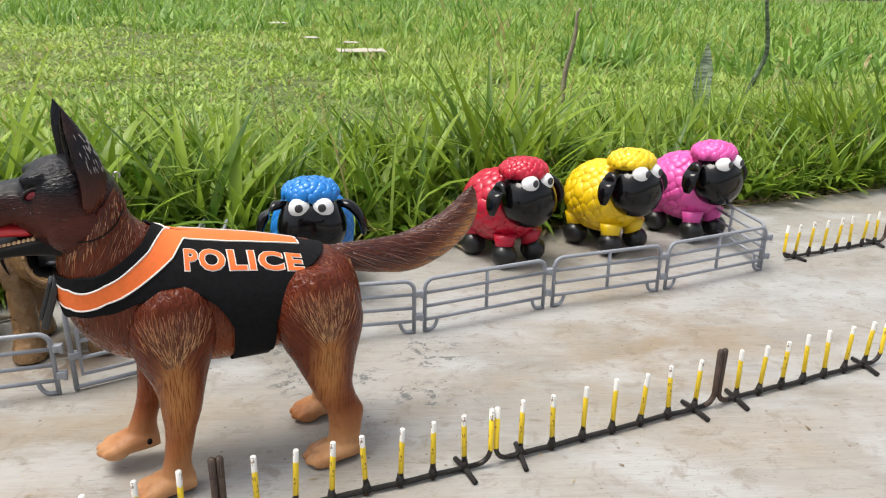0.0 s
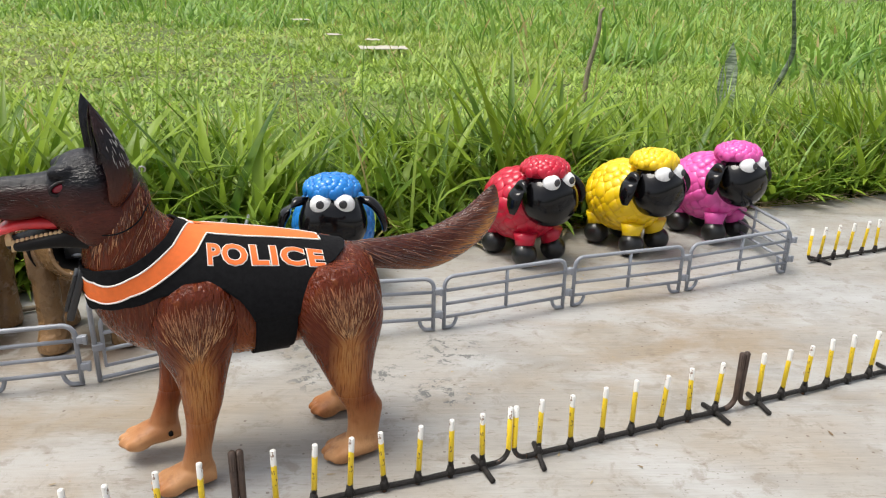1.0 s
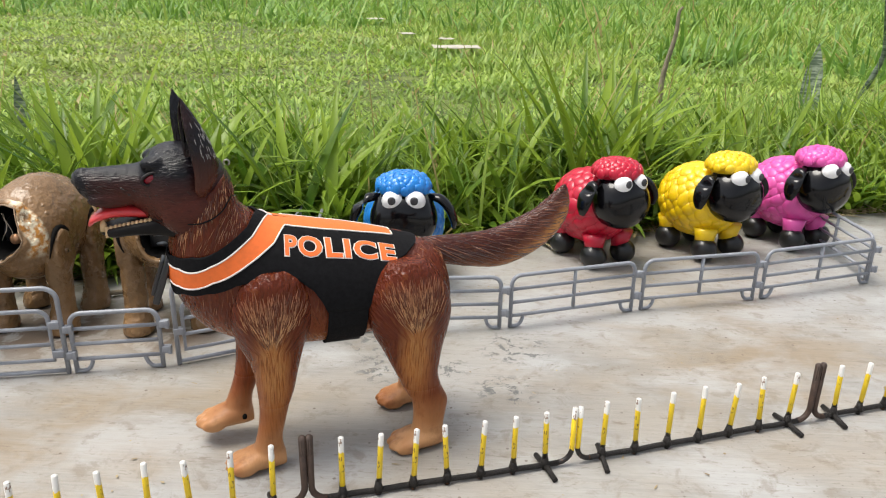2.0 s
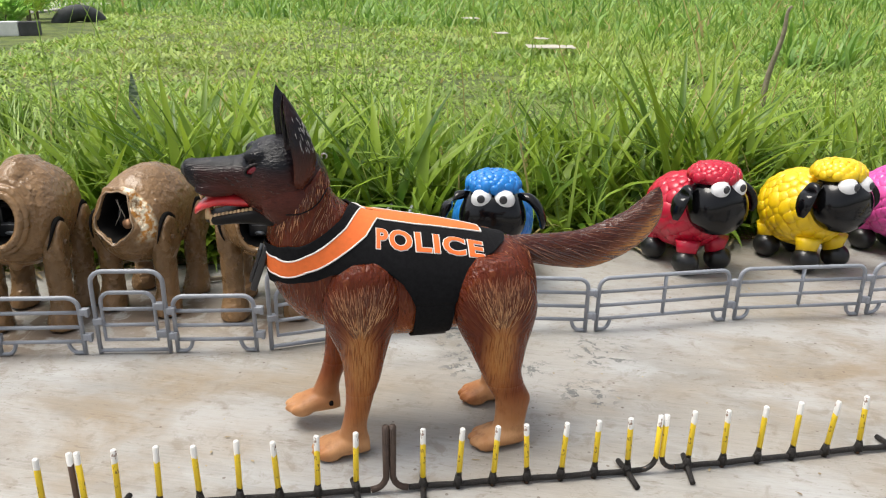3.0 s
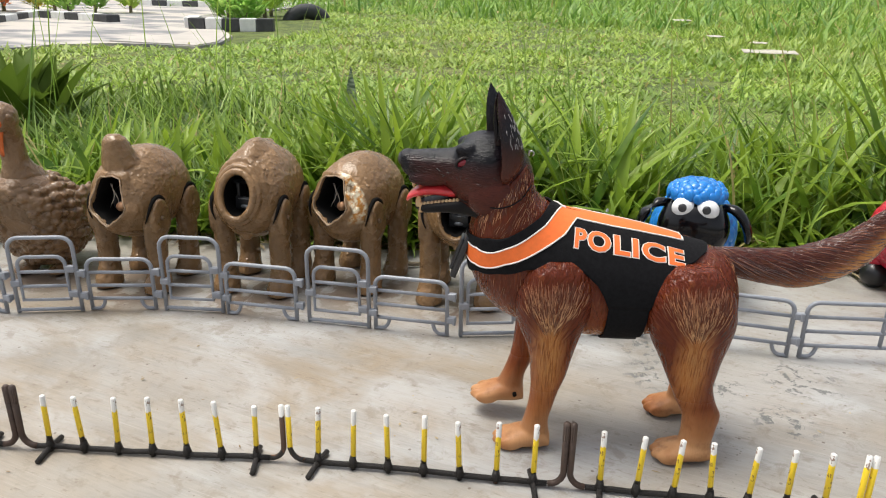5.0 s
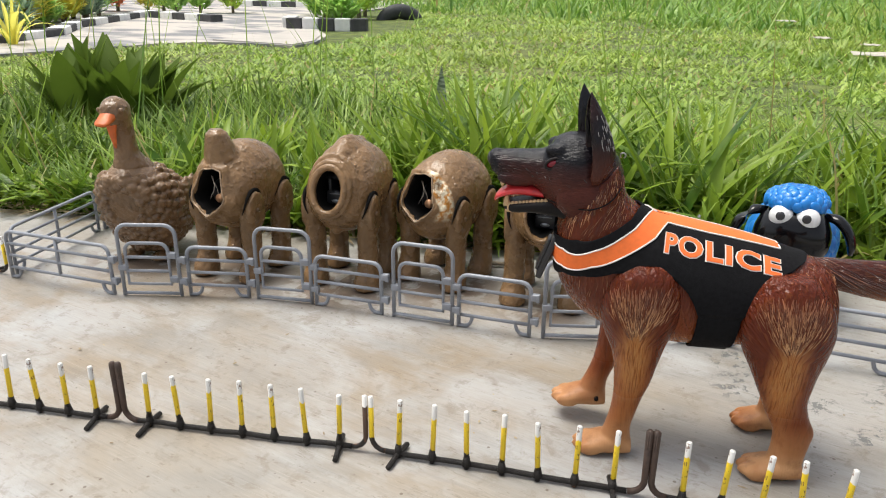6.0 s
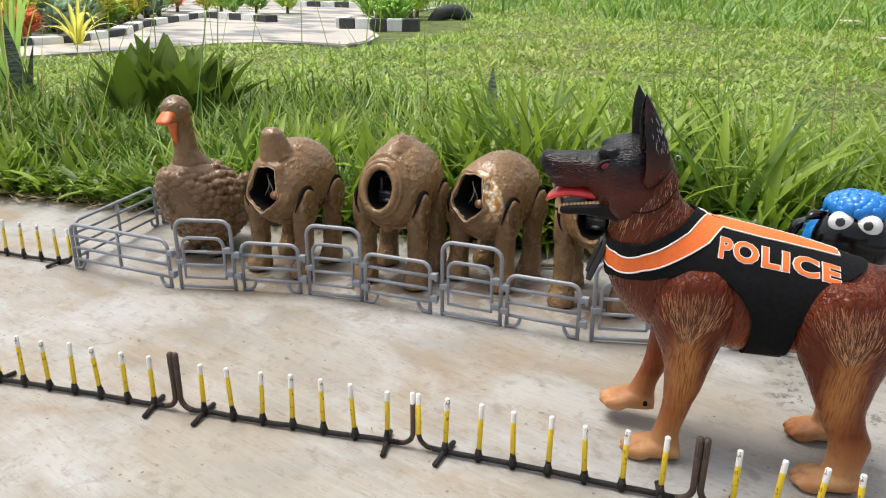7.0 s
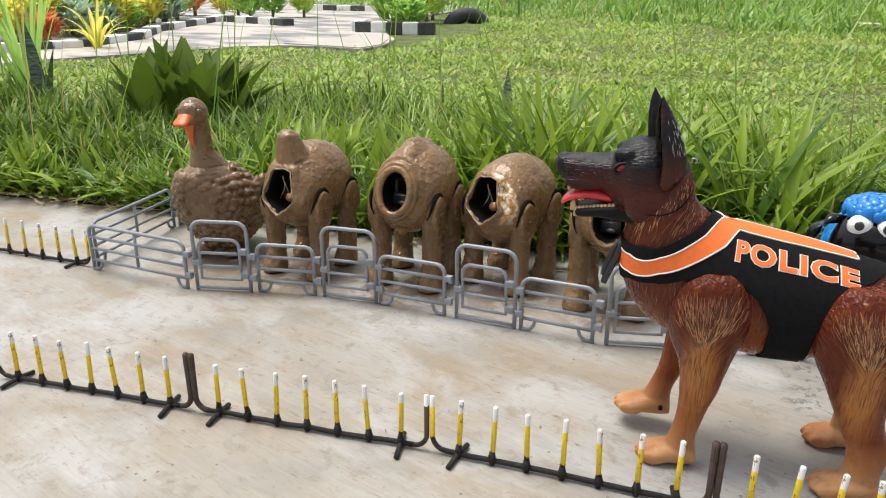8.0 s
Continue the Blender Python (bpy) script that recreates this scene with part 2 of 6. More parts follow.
    m.bump(h, 0.5, 0.0012)
    return m.mat


def make_leaf(name, dark, lite, amount=0.3, rough=0.42, dry=0.0, patches=False, spec=0.5):
    m = Nodes(name, rough, spec=spec)
    r = m.island()
    col = m.mix(r, dark, lite)
    col = m.mix(m.math("MULTIPLY", m.ramp(m.noise(25, 3), [(0.4, 0.0), (0.7, 1.0)]), 0.35), col, lite)
    if patches:
        big = m.ramp(m.noise(0.8, 4, 0.6), [(0.45, 0.0), (0.65, 1.0)])
        col = m.mix(m.math("MULTIPLY", big, 0.40), col, (0.44, 0.46, 0.13))
        low = m.ramp(m.noise(2.3, 4, 0.6, m.vec((1, 1, 1), (0, 0, 0), (3.1, 1.7, 0))), [(0.48, 0.0), (0.64, 1.0)])
        col = m.mix(m.math("MULTIPLY", low, 0.6), col, tuple(0.75 * v for v in dark))
    if dry:
        pick = m.math("FRACT", m.math("MULTIPLY", r, 17.3))
        col = m.mix(m.ramp(pick, [(1 - dry, 0.0), (1 - dry + 0.02, 1.0)]), col, (0.40, 0.33, 0.13))
    m.color(col).translucent(col, amount)
    return m.mat


def make_banded(name, dark, lite):
    """Snake-plant leaf: grey-green with darker cross bands."""
    m = Nodes(name, 0.45)
    band = m.noise(1.0, 3, 0.6, m.vec((30, 30, 190)), 0.8)
    m.color(m.mix(m.ramp(band, [(0.42, 0.0), (0.58, 1.0)]), dark, lite))
    return m.mat


def make_ground():
    m = Nodes("lawn_soil", 0.9)
    a, b, c = m.noise(0.9, 4), m.noise(9, 5, 0.6), m.noise(60, 4, 0.6)
    col = m.mix(m.ramp(b, [(0.35, 0.0), (0.65, 1.0)]), (0.05, 0.075, 0.016), (0.15, 0.19, 0.035))
    col = m.mix(m.math("MULTIPLY", m.ramp(a, [(0.5, 0.0), (0.7, 1.0)]), 0.35), col, (0.25, 0.19, 0.08))
    col = m.mix(m.math("MULTIPLY", m.ramp(c, [(0.5, 0.0), (0.7, 1.0)]), 0.6), col, (0.08, 0.11, 0.025))
    m.color(col).bump(m.math("ADD", b, c), 0.8, 0.02)
    return m.mat


def make_spike_paint(top, yellow_from, middle=(0.78, 0.55, 0.02)):
    """Rod dipped in black, then yellow, with a white tip, chipped at the borders."""
    m = Nodes("barrier_paint", 0.42)
    chip = m.math("MULTIPLY", m.math("SUBTRACT", m.noise(320, 3), 0.5), 0.006)
    z = m.math("ADD", m.axis(2), chip)
    rnd = m.math("MULTIPLY", m.math("SUBTRACT", m.chance(), 0.5), 0.003)
    z = m.math("ADD", z, rnd)
    col = m.mix(m.span(z, yellow_from, yellow_from + 0.0004), (0.018, 0.015, 0.013), middle)
    col = m.mix(m.span(z, top - 0.0090, top - 0.0087), col, (0.66, 0.65, 0.62))
    wear = m.ramp(m.noise(260, 4, 0.65, m.vec((1, 1, 0.45))), [(0.575, 0.0), (0.60, 1.0)])
    col = m.mix(m.math("MULTIPLY", wear, 0.85), col, (0.14, 0.06, 0.025))
    m.color(col).bump(m.noise(300, 3), 0.5, 0.0006)
    return m.mat


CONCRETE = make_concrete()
GROUND = make_ground()
LAWN_A = make_leaf("lawn_grass", (0.13, 0.255, 0.030), (0.42, 0.56, 0.10), 0.35, 0.5, 0.05, True)
BLADE_A = make_leaf("broad_grass", (0.046, 0.118, 0.011), (0.29, 0.41, 0.042), 0.38, 0.38, spec=0.30)
# own deep green, darkened to take in the shade between blades
DARK_BLADE = make_leaf("dark_weeds", (0.036, 0.086, 0.010), (0.165, 0.255, 0.028), 0.3, 0.5, spec=0.28)
WEED = make_leaf("lawn_weeds", (0.078, 0.195, 0.028), (0.27, 0.43, 0.072), 0.35, 0.5, 0.04)
BLADE_B = make_leaf("thin_grass", (0.11, 0.23, 0.03), (0.34, 0.47, 0.085), 0.4, 0.45, 0.12)
DRY = make_leaf("dry_litter", (0.16, 0.10, 0.05), (0.42, 0.34, 0.20), 0.15, 0.7)
BROADLEAF = make_leaf("dark_broad_leaf", (0.044, 0.092, 0.009), (0.150, 0.225, 0.030), 0.30, 0.50, spec=0.22)
YELLOWLEAF = make_leaf("yellow_leaf", (0.58, 0.56, 0.08), (0.85, 0.80, 0.18), 0.55, 0.4)
LIMELEAF = make_leaf("lime_leaf", (0.42, 0.62, 0.10), (0.74, 0.84, 0.24), 0.55, 0.4)
GREENLEAF = make_leaf("green_leaf", (0.20, 0.42, 0.08), (0.52, 0.72, 0.20), 0.55, 0.4)
PALELEAF = make_leaf("pale_blue_green_leaf", (0.25, 0.40, 0.28), (0.55, 0.68, 0.50), 0.25, 0.5)
REDLEAF = make_leaf("red_flower", (0.62, 0.12, 0.05), (0.85, 0.36, 0.16), 0.45, 0.5)
SNAKE_DARK = make_banded("dark_banded_leaf", (0.025, 0.045, 0.022), (0.13, 0.17, 0.11))
SNAKE = make_banded("banded_leaf", (0.095, 0.135, 0.085), (0.32, 0.37, 0.28))
TWIG = plain("dead_twig", (0.25, 0.21, 0.15), 0.85, vary=0.35, scale=90, bump=0.5, dist=0.003)
GREY_PLASTIC = plain("grey_plastic", (0.252, 0.269, 0.302), 0.36, vary=0.10, scale=120, bump=0.08, dist=0.0006)
IRON = plain("black_painted_iron", (0.016, 0.0135, 0.012), 0.50, vary=0.4, scale=160, bump=0.8, dist=0.0012, spec=0.35)
RUSTY = plain("rusty_brown_iron", (0.055, 0.032, 0.022), 0.6, vary=0.4, scale=140, bump=0.4, dist=0.0008)
SPIKE_PAINT = make_spike_paint(0.0440, 0.0112)
WORN_PAINT = make_spike_paint(0.0460, 0.0112, (0.075, 0.042, 0.026))
MUD = make_mud("wet_brown_mud", (0.222, 0.128, 0.055))
MUD_RUST = make_mud("wet_brown_mud_worn", (0.222, 0.128, 0.055), True)
MUD_DUCK = make_mud("dark_wet_mud", (0.192, 0.112, 0.053))
RIM_PALE = plain("pale_broken_plastic", (0.36, 0.25, 0.155), 0.40, vary=0.75, scale=110)
# shade inside the openings put into the colour; joints and holes share it
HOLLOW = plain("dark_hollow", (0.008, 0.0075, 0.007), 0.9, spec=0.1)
GEAR = plain("black_gearbox", (0.018, 0.019, 0.021), 0.35, spec=0.5)
GEAR_GREY = plain("grey_metal_pin", (0.30, 0.31, 0.32), 0.35, 0.6)
COPPER = plain("copper_motor", (0.55, 0.30, 0.16), 0.35, 0.5)
WIRE = plain("pale_wire", (0.60, 0.50, 0.40), 0.4)
BEAK = plain("orange_beak", (0.62, 0.13, 0.02), 0.45, vary=0.2, scale=90)
WOOL = {
    "blue": plain("blue_plastic", (0.008, 0.18, 0.55), 0.32, coat=0.12, vary=0.12, scale=60),
    "red": plain("red_plastic", (0.47, 0.006, 0.030), 0.32, coat=0.12, vary=0.12, scale=60),
    "yellow": plain("yellow_plastic", (0.78, 0.52, 0.006), 0.34, coat=0.12, vary=0.10, scale=60),
    "pink": plain("pink_plastic", (0.68, 0.085, 0.36), 0.34, coat=0.12, vary=0.10, scale=60),
}
GLOSS_BLACK = plain("glossy_black_plastic", (0.004, 0.004, 0.005), 0.13, vary=0.2, bump=0.02, spec=0.35)
DUST_BLACK = plain("scuffed_black_plastic", (0.011, 0.011, 0.011), 0.30, vary=0.5, scale=50, bump=0.1)
EYE_WHITE = plain("white_plastic", (0.80, 0.80, 0.80), 0.25, coat=0.3, vary=0.04)
PUPIL = plain("grey_pupil", (0.045, 0.045, 0.050), 0.25)

MAROON, TAN = (0.098, 0.0165, 0.0052), (0.42, 0.140, 0.034)
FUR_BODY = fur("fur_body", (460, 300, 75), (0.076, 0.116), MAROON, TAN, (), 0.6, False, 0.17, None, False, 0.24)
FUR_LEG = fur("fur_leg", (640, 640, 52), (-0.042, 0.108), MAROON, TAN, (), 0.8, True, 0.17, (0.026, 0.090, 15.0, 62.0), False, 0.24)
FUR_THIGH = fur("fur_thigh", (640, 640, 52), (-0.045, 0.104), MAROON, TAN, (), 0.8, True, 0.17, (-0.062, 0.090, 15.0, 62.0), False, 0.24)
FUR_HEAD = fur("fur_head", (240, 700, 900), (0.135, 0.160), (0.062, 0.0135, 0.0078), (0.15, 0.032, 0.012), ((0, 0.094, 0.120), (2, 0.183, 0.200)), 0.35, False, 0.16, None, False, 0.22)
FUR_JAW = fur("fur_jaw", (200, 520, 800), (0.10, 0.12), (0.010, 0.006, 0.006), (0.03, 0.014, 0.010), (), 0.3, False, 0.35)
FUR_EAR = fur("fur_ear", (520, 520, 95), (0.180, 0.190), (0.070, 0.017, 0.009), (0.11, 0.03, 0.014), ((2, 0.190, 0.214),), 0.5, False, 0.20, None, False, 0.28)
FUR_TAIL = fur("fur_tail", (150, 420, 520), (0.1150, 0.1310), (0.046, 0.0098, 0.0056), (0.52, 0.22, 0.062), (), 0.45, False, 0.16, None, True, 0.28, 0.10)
# tan strokes: dry-brushed paint with the ridges' highlights put into the colour
hair_m = Nodes("moulded_hair", 0.14, 0.0, 0.2, 0.5)
hair_m.color(hair_m.mix(hair_m.math("POWER", hair_m.island(), 3.0), (0.072, 0.015, 0.006), (0.56, 0.25, 0.105)))
FUR_HAIR = hair_m.mat
hair_m = Nodes("dark_hair", 0.25, 0.0, 0.1, 0.5)
hair_m.color(hair_m.mix(hair_m.math("POWER", hair_m.island(), 3.0), (0.016, 0.008, 0.006), (0.10, 0.036, 0.024)))
FUR_DARK = hair_m.mat
hair_m = Nodes("maroon_hair", 0.08, 0.0, 0.6, 0.8)
hair_m.color(hair_m.mix(hair_m.math("POWER", hair_m.island(), 3.0), (0.060, 0.013, 0.006), (0.30, 0.11, 0.05)))
TAIL_HAIR = hair_m.mat
# stroke colour, paler near the joint, also carries painted-in highlights
leg_hair = Nodes("leg_hair", 0.16, 0.0, 0.10, 0.45)
lit = leg_hair.mix(leg_hair.span(leg_hair.axis(2), 0.098, 0.130), (0.62, 0.33, 0.14), (0.36, 0.125, 0.055))
leg_hair.color(leg_hair.mix(leg_hair.math("POWER", leg_hair.island(), 1.4), (0.070, 0.016, 0.008), lit))
LEG_HAIR = leg_hair.mat
# pale ear strokes: worn paint with gloss put into the colour
PALE_HAIR = plain("pale_scuffed_hair", (0.36, 0.34, 0.33), 0.3, vary=0.4, scale=300)
VEST = plain("black_vest_cloth", (0.009, 0.009, 0.010), 0.9, vary=0.3, scale=400, bump=0.35, dist=0.0008, spec=0.12)
VEST_ORANGE = plain("orange_reflective_print", (0.82, 0.155, 0.022), 0.55, vary=0.08, scale=300, bump=0.2, dist=0.0004)
VEST_WHITE = plain("white_piping_print", (0.74, 0.70, 0.66), 0.55, vary=0.08, scale=300)
BUCKLE = plain("black_buckle", (0.02, 0.02, 0.022), 0.3)
JAW = plain("black_jaw", (0.007, 0.006, 0.006), 0.5, vary=0.3, scale=200, bump=0.2, dist=0.0008, spec=0.18)
TONGUE = plain("red_tongue", (0.60, 0.03, 0.035), 0.28, coat=0.3, vary=0.2, scale=120, bump=0.2)
TOOTH = plain("ivory_teeth", (0.56, 0.38, 0.20), 0.4, vary=0.2, scale=200)
EYE_RED = plain("dark_red_eye", (0.17, 0.005, 0.014), 0.18)
METAL = plain("steel_wire", (0.5, 0.48, 0.46), 0.3, 1.0)

road_m = Nodes("grey_asphalt", 0.85)
# pale patches: dappled sunlight painted into the asphalt
pale = road_m.ramp(road_m.noise(1.7, 3, 0.5, road_m.vec((1, 2.2, 1), (0, 0, 35))), [(0.42, 0.0), (0.53, 1.0)])
tar = road_m.mix(road_m.ramp(road_m.noise(9, 5, 0.6), [(0.35, 0.0), (0.65, 1.0)]), (0.155, 0.157, 0.165), (0.23, 0.23, 0.23))
road_m.color(road_m.mix(pale, tar, (0.45, 0.415, 0.37))).bump(road_m.noise(160, 3), 0.4, 0.003)
ROAD = road_m.mat
PAVE = plain("pale_paving", (0.42, 0.39, 0.35), 0.8, vary=0.12, scale=5, bump=0.2, dist=0.003)
KERB_WHITE = plain("white_kerb_paint", (0.76, 0.76, 0.75), 0.7, vary=0.12, scale=18, bump=0.3, dist=0.003)
KERB_BLACK = plain("black_kerb_paint", (0.060, 0.060, 0.064), 0.7, vary=0.4, scale=18, bump=0.3, dist=0.003)
RUBBER = plain("dark_rubber", (0.03, 0.033, 0.036), 0.7, vary=0.35, scale=20, bump=0.4, dist=0.004)
LITTER = plain("pale_litter", (0.44, 0.41, 0.34), 0.8, vary=0.3, scale=40)


# ======== mesh helpers ========
class Geo:
    """Collects vertices and faces of one mesh."""

    def __init__(self):
        self.v, self.f = [], []

    def add(self, verts, faces):
        k = len(self.v)
        self.v.extend([tuple(map(float, p)) for p in verts])
        self.f.extend([tuple(i + k for i in q) for q in faces])
        return self

    def rings(self, rings, cap=True, closed=False):
        """Skin a list of rings with equally many points."""
        n, k = len(rings[0]), len(self.v)
        for r in rings:
            self.v.extend([tuple(map(float, p)) for p in r])
        m = len(rings)
        for i in range(m if closed else m - 1):
            a, b = k + i * n, k + ((i + 1) % m) * n
            for j in range(n):
                j2 = (j + 1) % n
                self.f.append((a + j, a + j2, b + j2, b + j))
        if cap and not closed:
            self.f.append(tuple(k + j for j in reversed(range(n))))
            self.f.append(tuple(k + (m - 1) * n + j for j in range(n)))
        return self

    def tube(self, pts, r, n=8, closed=False):
        """A round rod along points; r is one radius or one for each point."""
        p = [Vector(q) for q in pts]
        m = len(p)
        rr = r if isinstance(r, (list, tuple)) else [r] * m
        rings, up = [], None
        for i in range(m):
            if closed:
                t = p[(i + 1) % m] - p[i - 1]
            else:
                t = p[min(i + 1, m - 1)] - p[max(i - 1, 0)]
            t.normalize()
            if up is None:
                up = t.orthogonal()
            up = (up - t * up.dot(t)).normalized()
            side = t.cross(up)
            rings.append([p[i] + (up * math.cos(a) + side * math.sin(a)) * rr[i] for a in [2 * math.pi * j / n for j in range(n)]])
        return self.rings(rings, True, closed)

    def ball(self, c, r, n=12, m=8, turn=None):
        """An ellipsoid with radii r about c."""
        r = r if isinstance(r, (tuple, list)) else (r, r, r)
        k = len(self.v)
        c = Vector(c)
        for i in range(m + 1):
            th = math.pi * i / m
            for j in range(n if 0 < i < m else 1):
                ph = 2 * math.pi * j / n
                q = Vector((r[0] * math.sin(th) * math.cos(ph), r[1] * math.sin(th) * math.sin(ph), r[2] * math.cos(th)))
                self.v.append(tuple(c + (turn @ q if turn else q)))
        for j in range(n):
            self.f.append((k, k + 1 + j, k + 1 + (j + 1) % n))
            e = k + 1 + (m - 1) * n
            self.f.append((e, e - n + (j + 1) % n, e - n + j))
        for i in range(m - 2):
            a = k + 1 + i * n
            for j in range(n):
                self.f.append((a + j, a + n + j, a + n + (j + 1) % n, a + (j + 1) % n))
        return self

    def box(self, c, size, bevel=0.0, turn=None):
        """A box with chamfered edges."""
        bm = bmesh.new()
        bmesh.ops.create_cube(bm, size=1.0)
        for v in bm.verts:
            v.co = Vector((v.co.x * size[0], v.co.y * size[1], v.co.z * size[2]))
        if bevel:
            bmesh.ops.bevel(bm, geom=list(bm.edges), offset=bevel, segments=2, affect="EDGES", profile=0.6)
        if turn:
            bm.transform(turn.to_4x4())
        bm.verts.index_update()
        self.add([v.co + Vector(c) for v in bm.verts], [[v.index for v in f.verts] for f in bm.faces])
        bm.free()
        return self

    def loft(self, sections, n=28, sub=6, power=2.0):
        """Smooth body through sections (centre, half axis A, half axis B)."""
        return self.rings(loft_rings(sections, n, sub, power))

    def mesh(self, name, mat, smooth=True):
        me = bpy.data.meshes.new(name)
        me.from_pydata(self.v, [], self.f)
        me.materials.append(mat)
        if smooth:
            me.shade_smooth()
        me.update()
        return me


def glide(rows, sub):
    """Catmull-Rom through rows of numbers."""
    a = np.array(rows, float)
    pad = np.vstack([2 * a[0] - a[1], a, 2 * a[-1] - a[-2]])
    out = []
    for i in range(1, len(a)):
        p0, p1, p2, p3 = pad[i - 1], pad[i], pad[i + 1], pad[i + 2]
        for k in range(sub):
            t = k / sub
            out.append(0.5 * (2 * p1 + (p2 - p0) * t + (2 * p0 - 5 * p1 + 4 * p2 - p3) * t * t + (3 * p1 - p0 - 3 * p2 + p3) * t ** 3))
    out.append(a[-1])
    return np.array(out)


def loft_rings(sections, n=28, sub=6, power=2.0):
    flat = glide([[*c, *a, *b] for c, a, b in sections], sub)
    ang = np.linspace(0, 2 * np.pi, n, endpoint=False)
    ca, sa = np.cos(ang), np.sin(ang)
    k = 2.0 / power
    ca, sa = np.sign(ca) * np.abs(ca) ** k, np.sign(sa) * np.abs(sa) ** k
    return [row[0:3] + np.outer(ca, row[3:6]) + np.outer(sa, row[6:9]) for row in flat]


def profile(rows, y=0.0):
    """Sections from side-view outline pairs: (top x, top z, bottom x, bottom z, half width[, y])."""
    out = []
    for r in rows:
        tx, tz, bx, bz, w = [v / 1000 for v in r[:5]]
        yy = r[5] / 1000 if len(r) > 5 else y
        out.append((((tx + bx) / 2, yy, (tz + bz) / 2), ((tx - bx) / 2, 0, (tz - bz) / 2), (0, w, 0)))
    return out


def part(name, geo, mat, parent, label="", smooth=True):
    ob = new(name, geo if isinstance(geo, bpy.types.Mesh) else geo.mesh(name, mat, smooth))
    ob.parent = parent
    if label:
        ob["label"] = label
    return ob


def thing(name, label, category, m, group="", kind=""):
    ob = new(name)
    ob.empty_display_size = 0.02
    ob.matrix_world = m
    return tagged(ob, label, category, group, kind)


def melt(ob, voxel, smooth=4, lumps=0.0, lump_size=0.01):
    """Fuse the lumps of a mesh into one skin, and give it relief."""
    r = ob.modifiers.new("fuse", "REMESH")
    r.mode, r.voxel_size, r.use_smooth_shade = "VOXEL", voxel, True
    s = ob.modifiers.new("soften", "SMOOTH")
    s.iterations, s.factor = smooth, 0.5
    if lumps:
        tex = bpy.data.textures.new("lumps", "CLOUDS")
        tex.noise_scale, tex.noise_depth = lump_size, 3
        d = ob.modifiers.new("lumps", "DISPLACE")
        d.texture, d.strength, d.mid_level, d.texture_coords = tex, lumps, 0.5, "LOCAL"
        tex = bpy.data.textures.new("grit", "CLOUDS")
        tex.noise_scale, tex.noise_depth = lump_size * 0.3, 2
        d = ob.modifiers.new("grit", "DISPLACE")
        d.texture, d.strength, d.mid_level, d.texture_coords = tex, lumps * 0.45, 0.5, "LOCAL"
    return ob


TURN = radians(19.34)
U, V = Vector((math.cos(TURN), math.sin(TURN), 0)), Vector((-math.sin(TURN), math.cos(TURN), 0))
EDGE = 1.0268


def uv(u, v, z=0.0):
    """A place by metres along and across the slab's edge."""
    p = U * u + V * v
    return Vector((p.x, p.y, z))


def ground_z(v):
    return -0.018


# ======== structure ========
def build_ground():
    us = [-60, -20, -8] + [-5 + 0.25 * i for i in range(41)] + [8, 20, 60]
    vs = [-40, -10, -3, 0.3, EDGE - 0.06, EDGE - 0.012] + [EDGE + 0.2 * i for i in range(26)] + [7, 8, 15, 30, 80]
    g = Geo()
    verts, faces = [], []
    for v in vs:
        for u in us:
            z = ground_z(v) if v > EDGE - 0.03 else -0.13
            if EDGE < v < 6:
                z += 0.012 * (noise.noise(Vector((u * 1.3, v * 1.3, 0)))) * min(1, (v - EDGE) * 2)
            verts.append(uv(u, v, z))
    n = len(us)
    for i in range(len(vs) - 1):
        for j in range(n - 1):
            faces.append((i * n + j, i * n + j + 1, (i + 1) * n + j + 1, (i + 1) * n + j))
    g.add(verts, faces)
    tagged(new("ground", g.mesh("ground", GROUND)), "green lawn soil with short grass behind the slab", "ground", kind="structure")


def build_slab():
    g = Geo()
    edge = []
    for i in range(401):
        u = -5 + i * 0.025
        edge.append((u, EDGE + 0.006 * noise.noise(Vector((u * 9, 0, 3)))))
    verts, faces = [], []
    for u, v in edge:
        for vv, zz in ((v + 0.004, -0.12), (v + 0.003, -0.006), (v - 0.004, 0.0), (v - 0.6, 0.0), (-4, 0.0), (-4, -0.12)):
            verts.append(uv(u, vv, zz))
    for i in range(400):
        for j in range(5):
            a = i * 6 + j
            faces.append((a, a + 1, a + 7, a + 6))
    g.add(verts, faces)
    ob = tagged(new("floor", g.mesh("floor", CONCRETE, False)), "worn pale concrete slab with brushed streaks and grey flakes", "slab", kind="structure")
    return ob


build_ground()
build_slab()


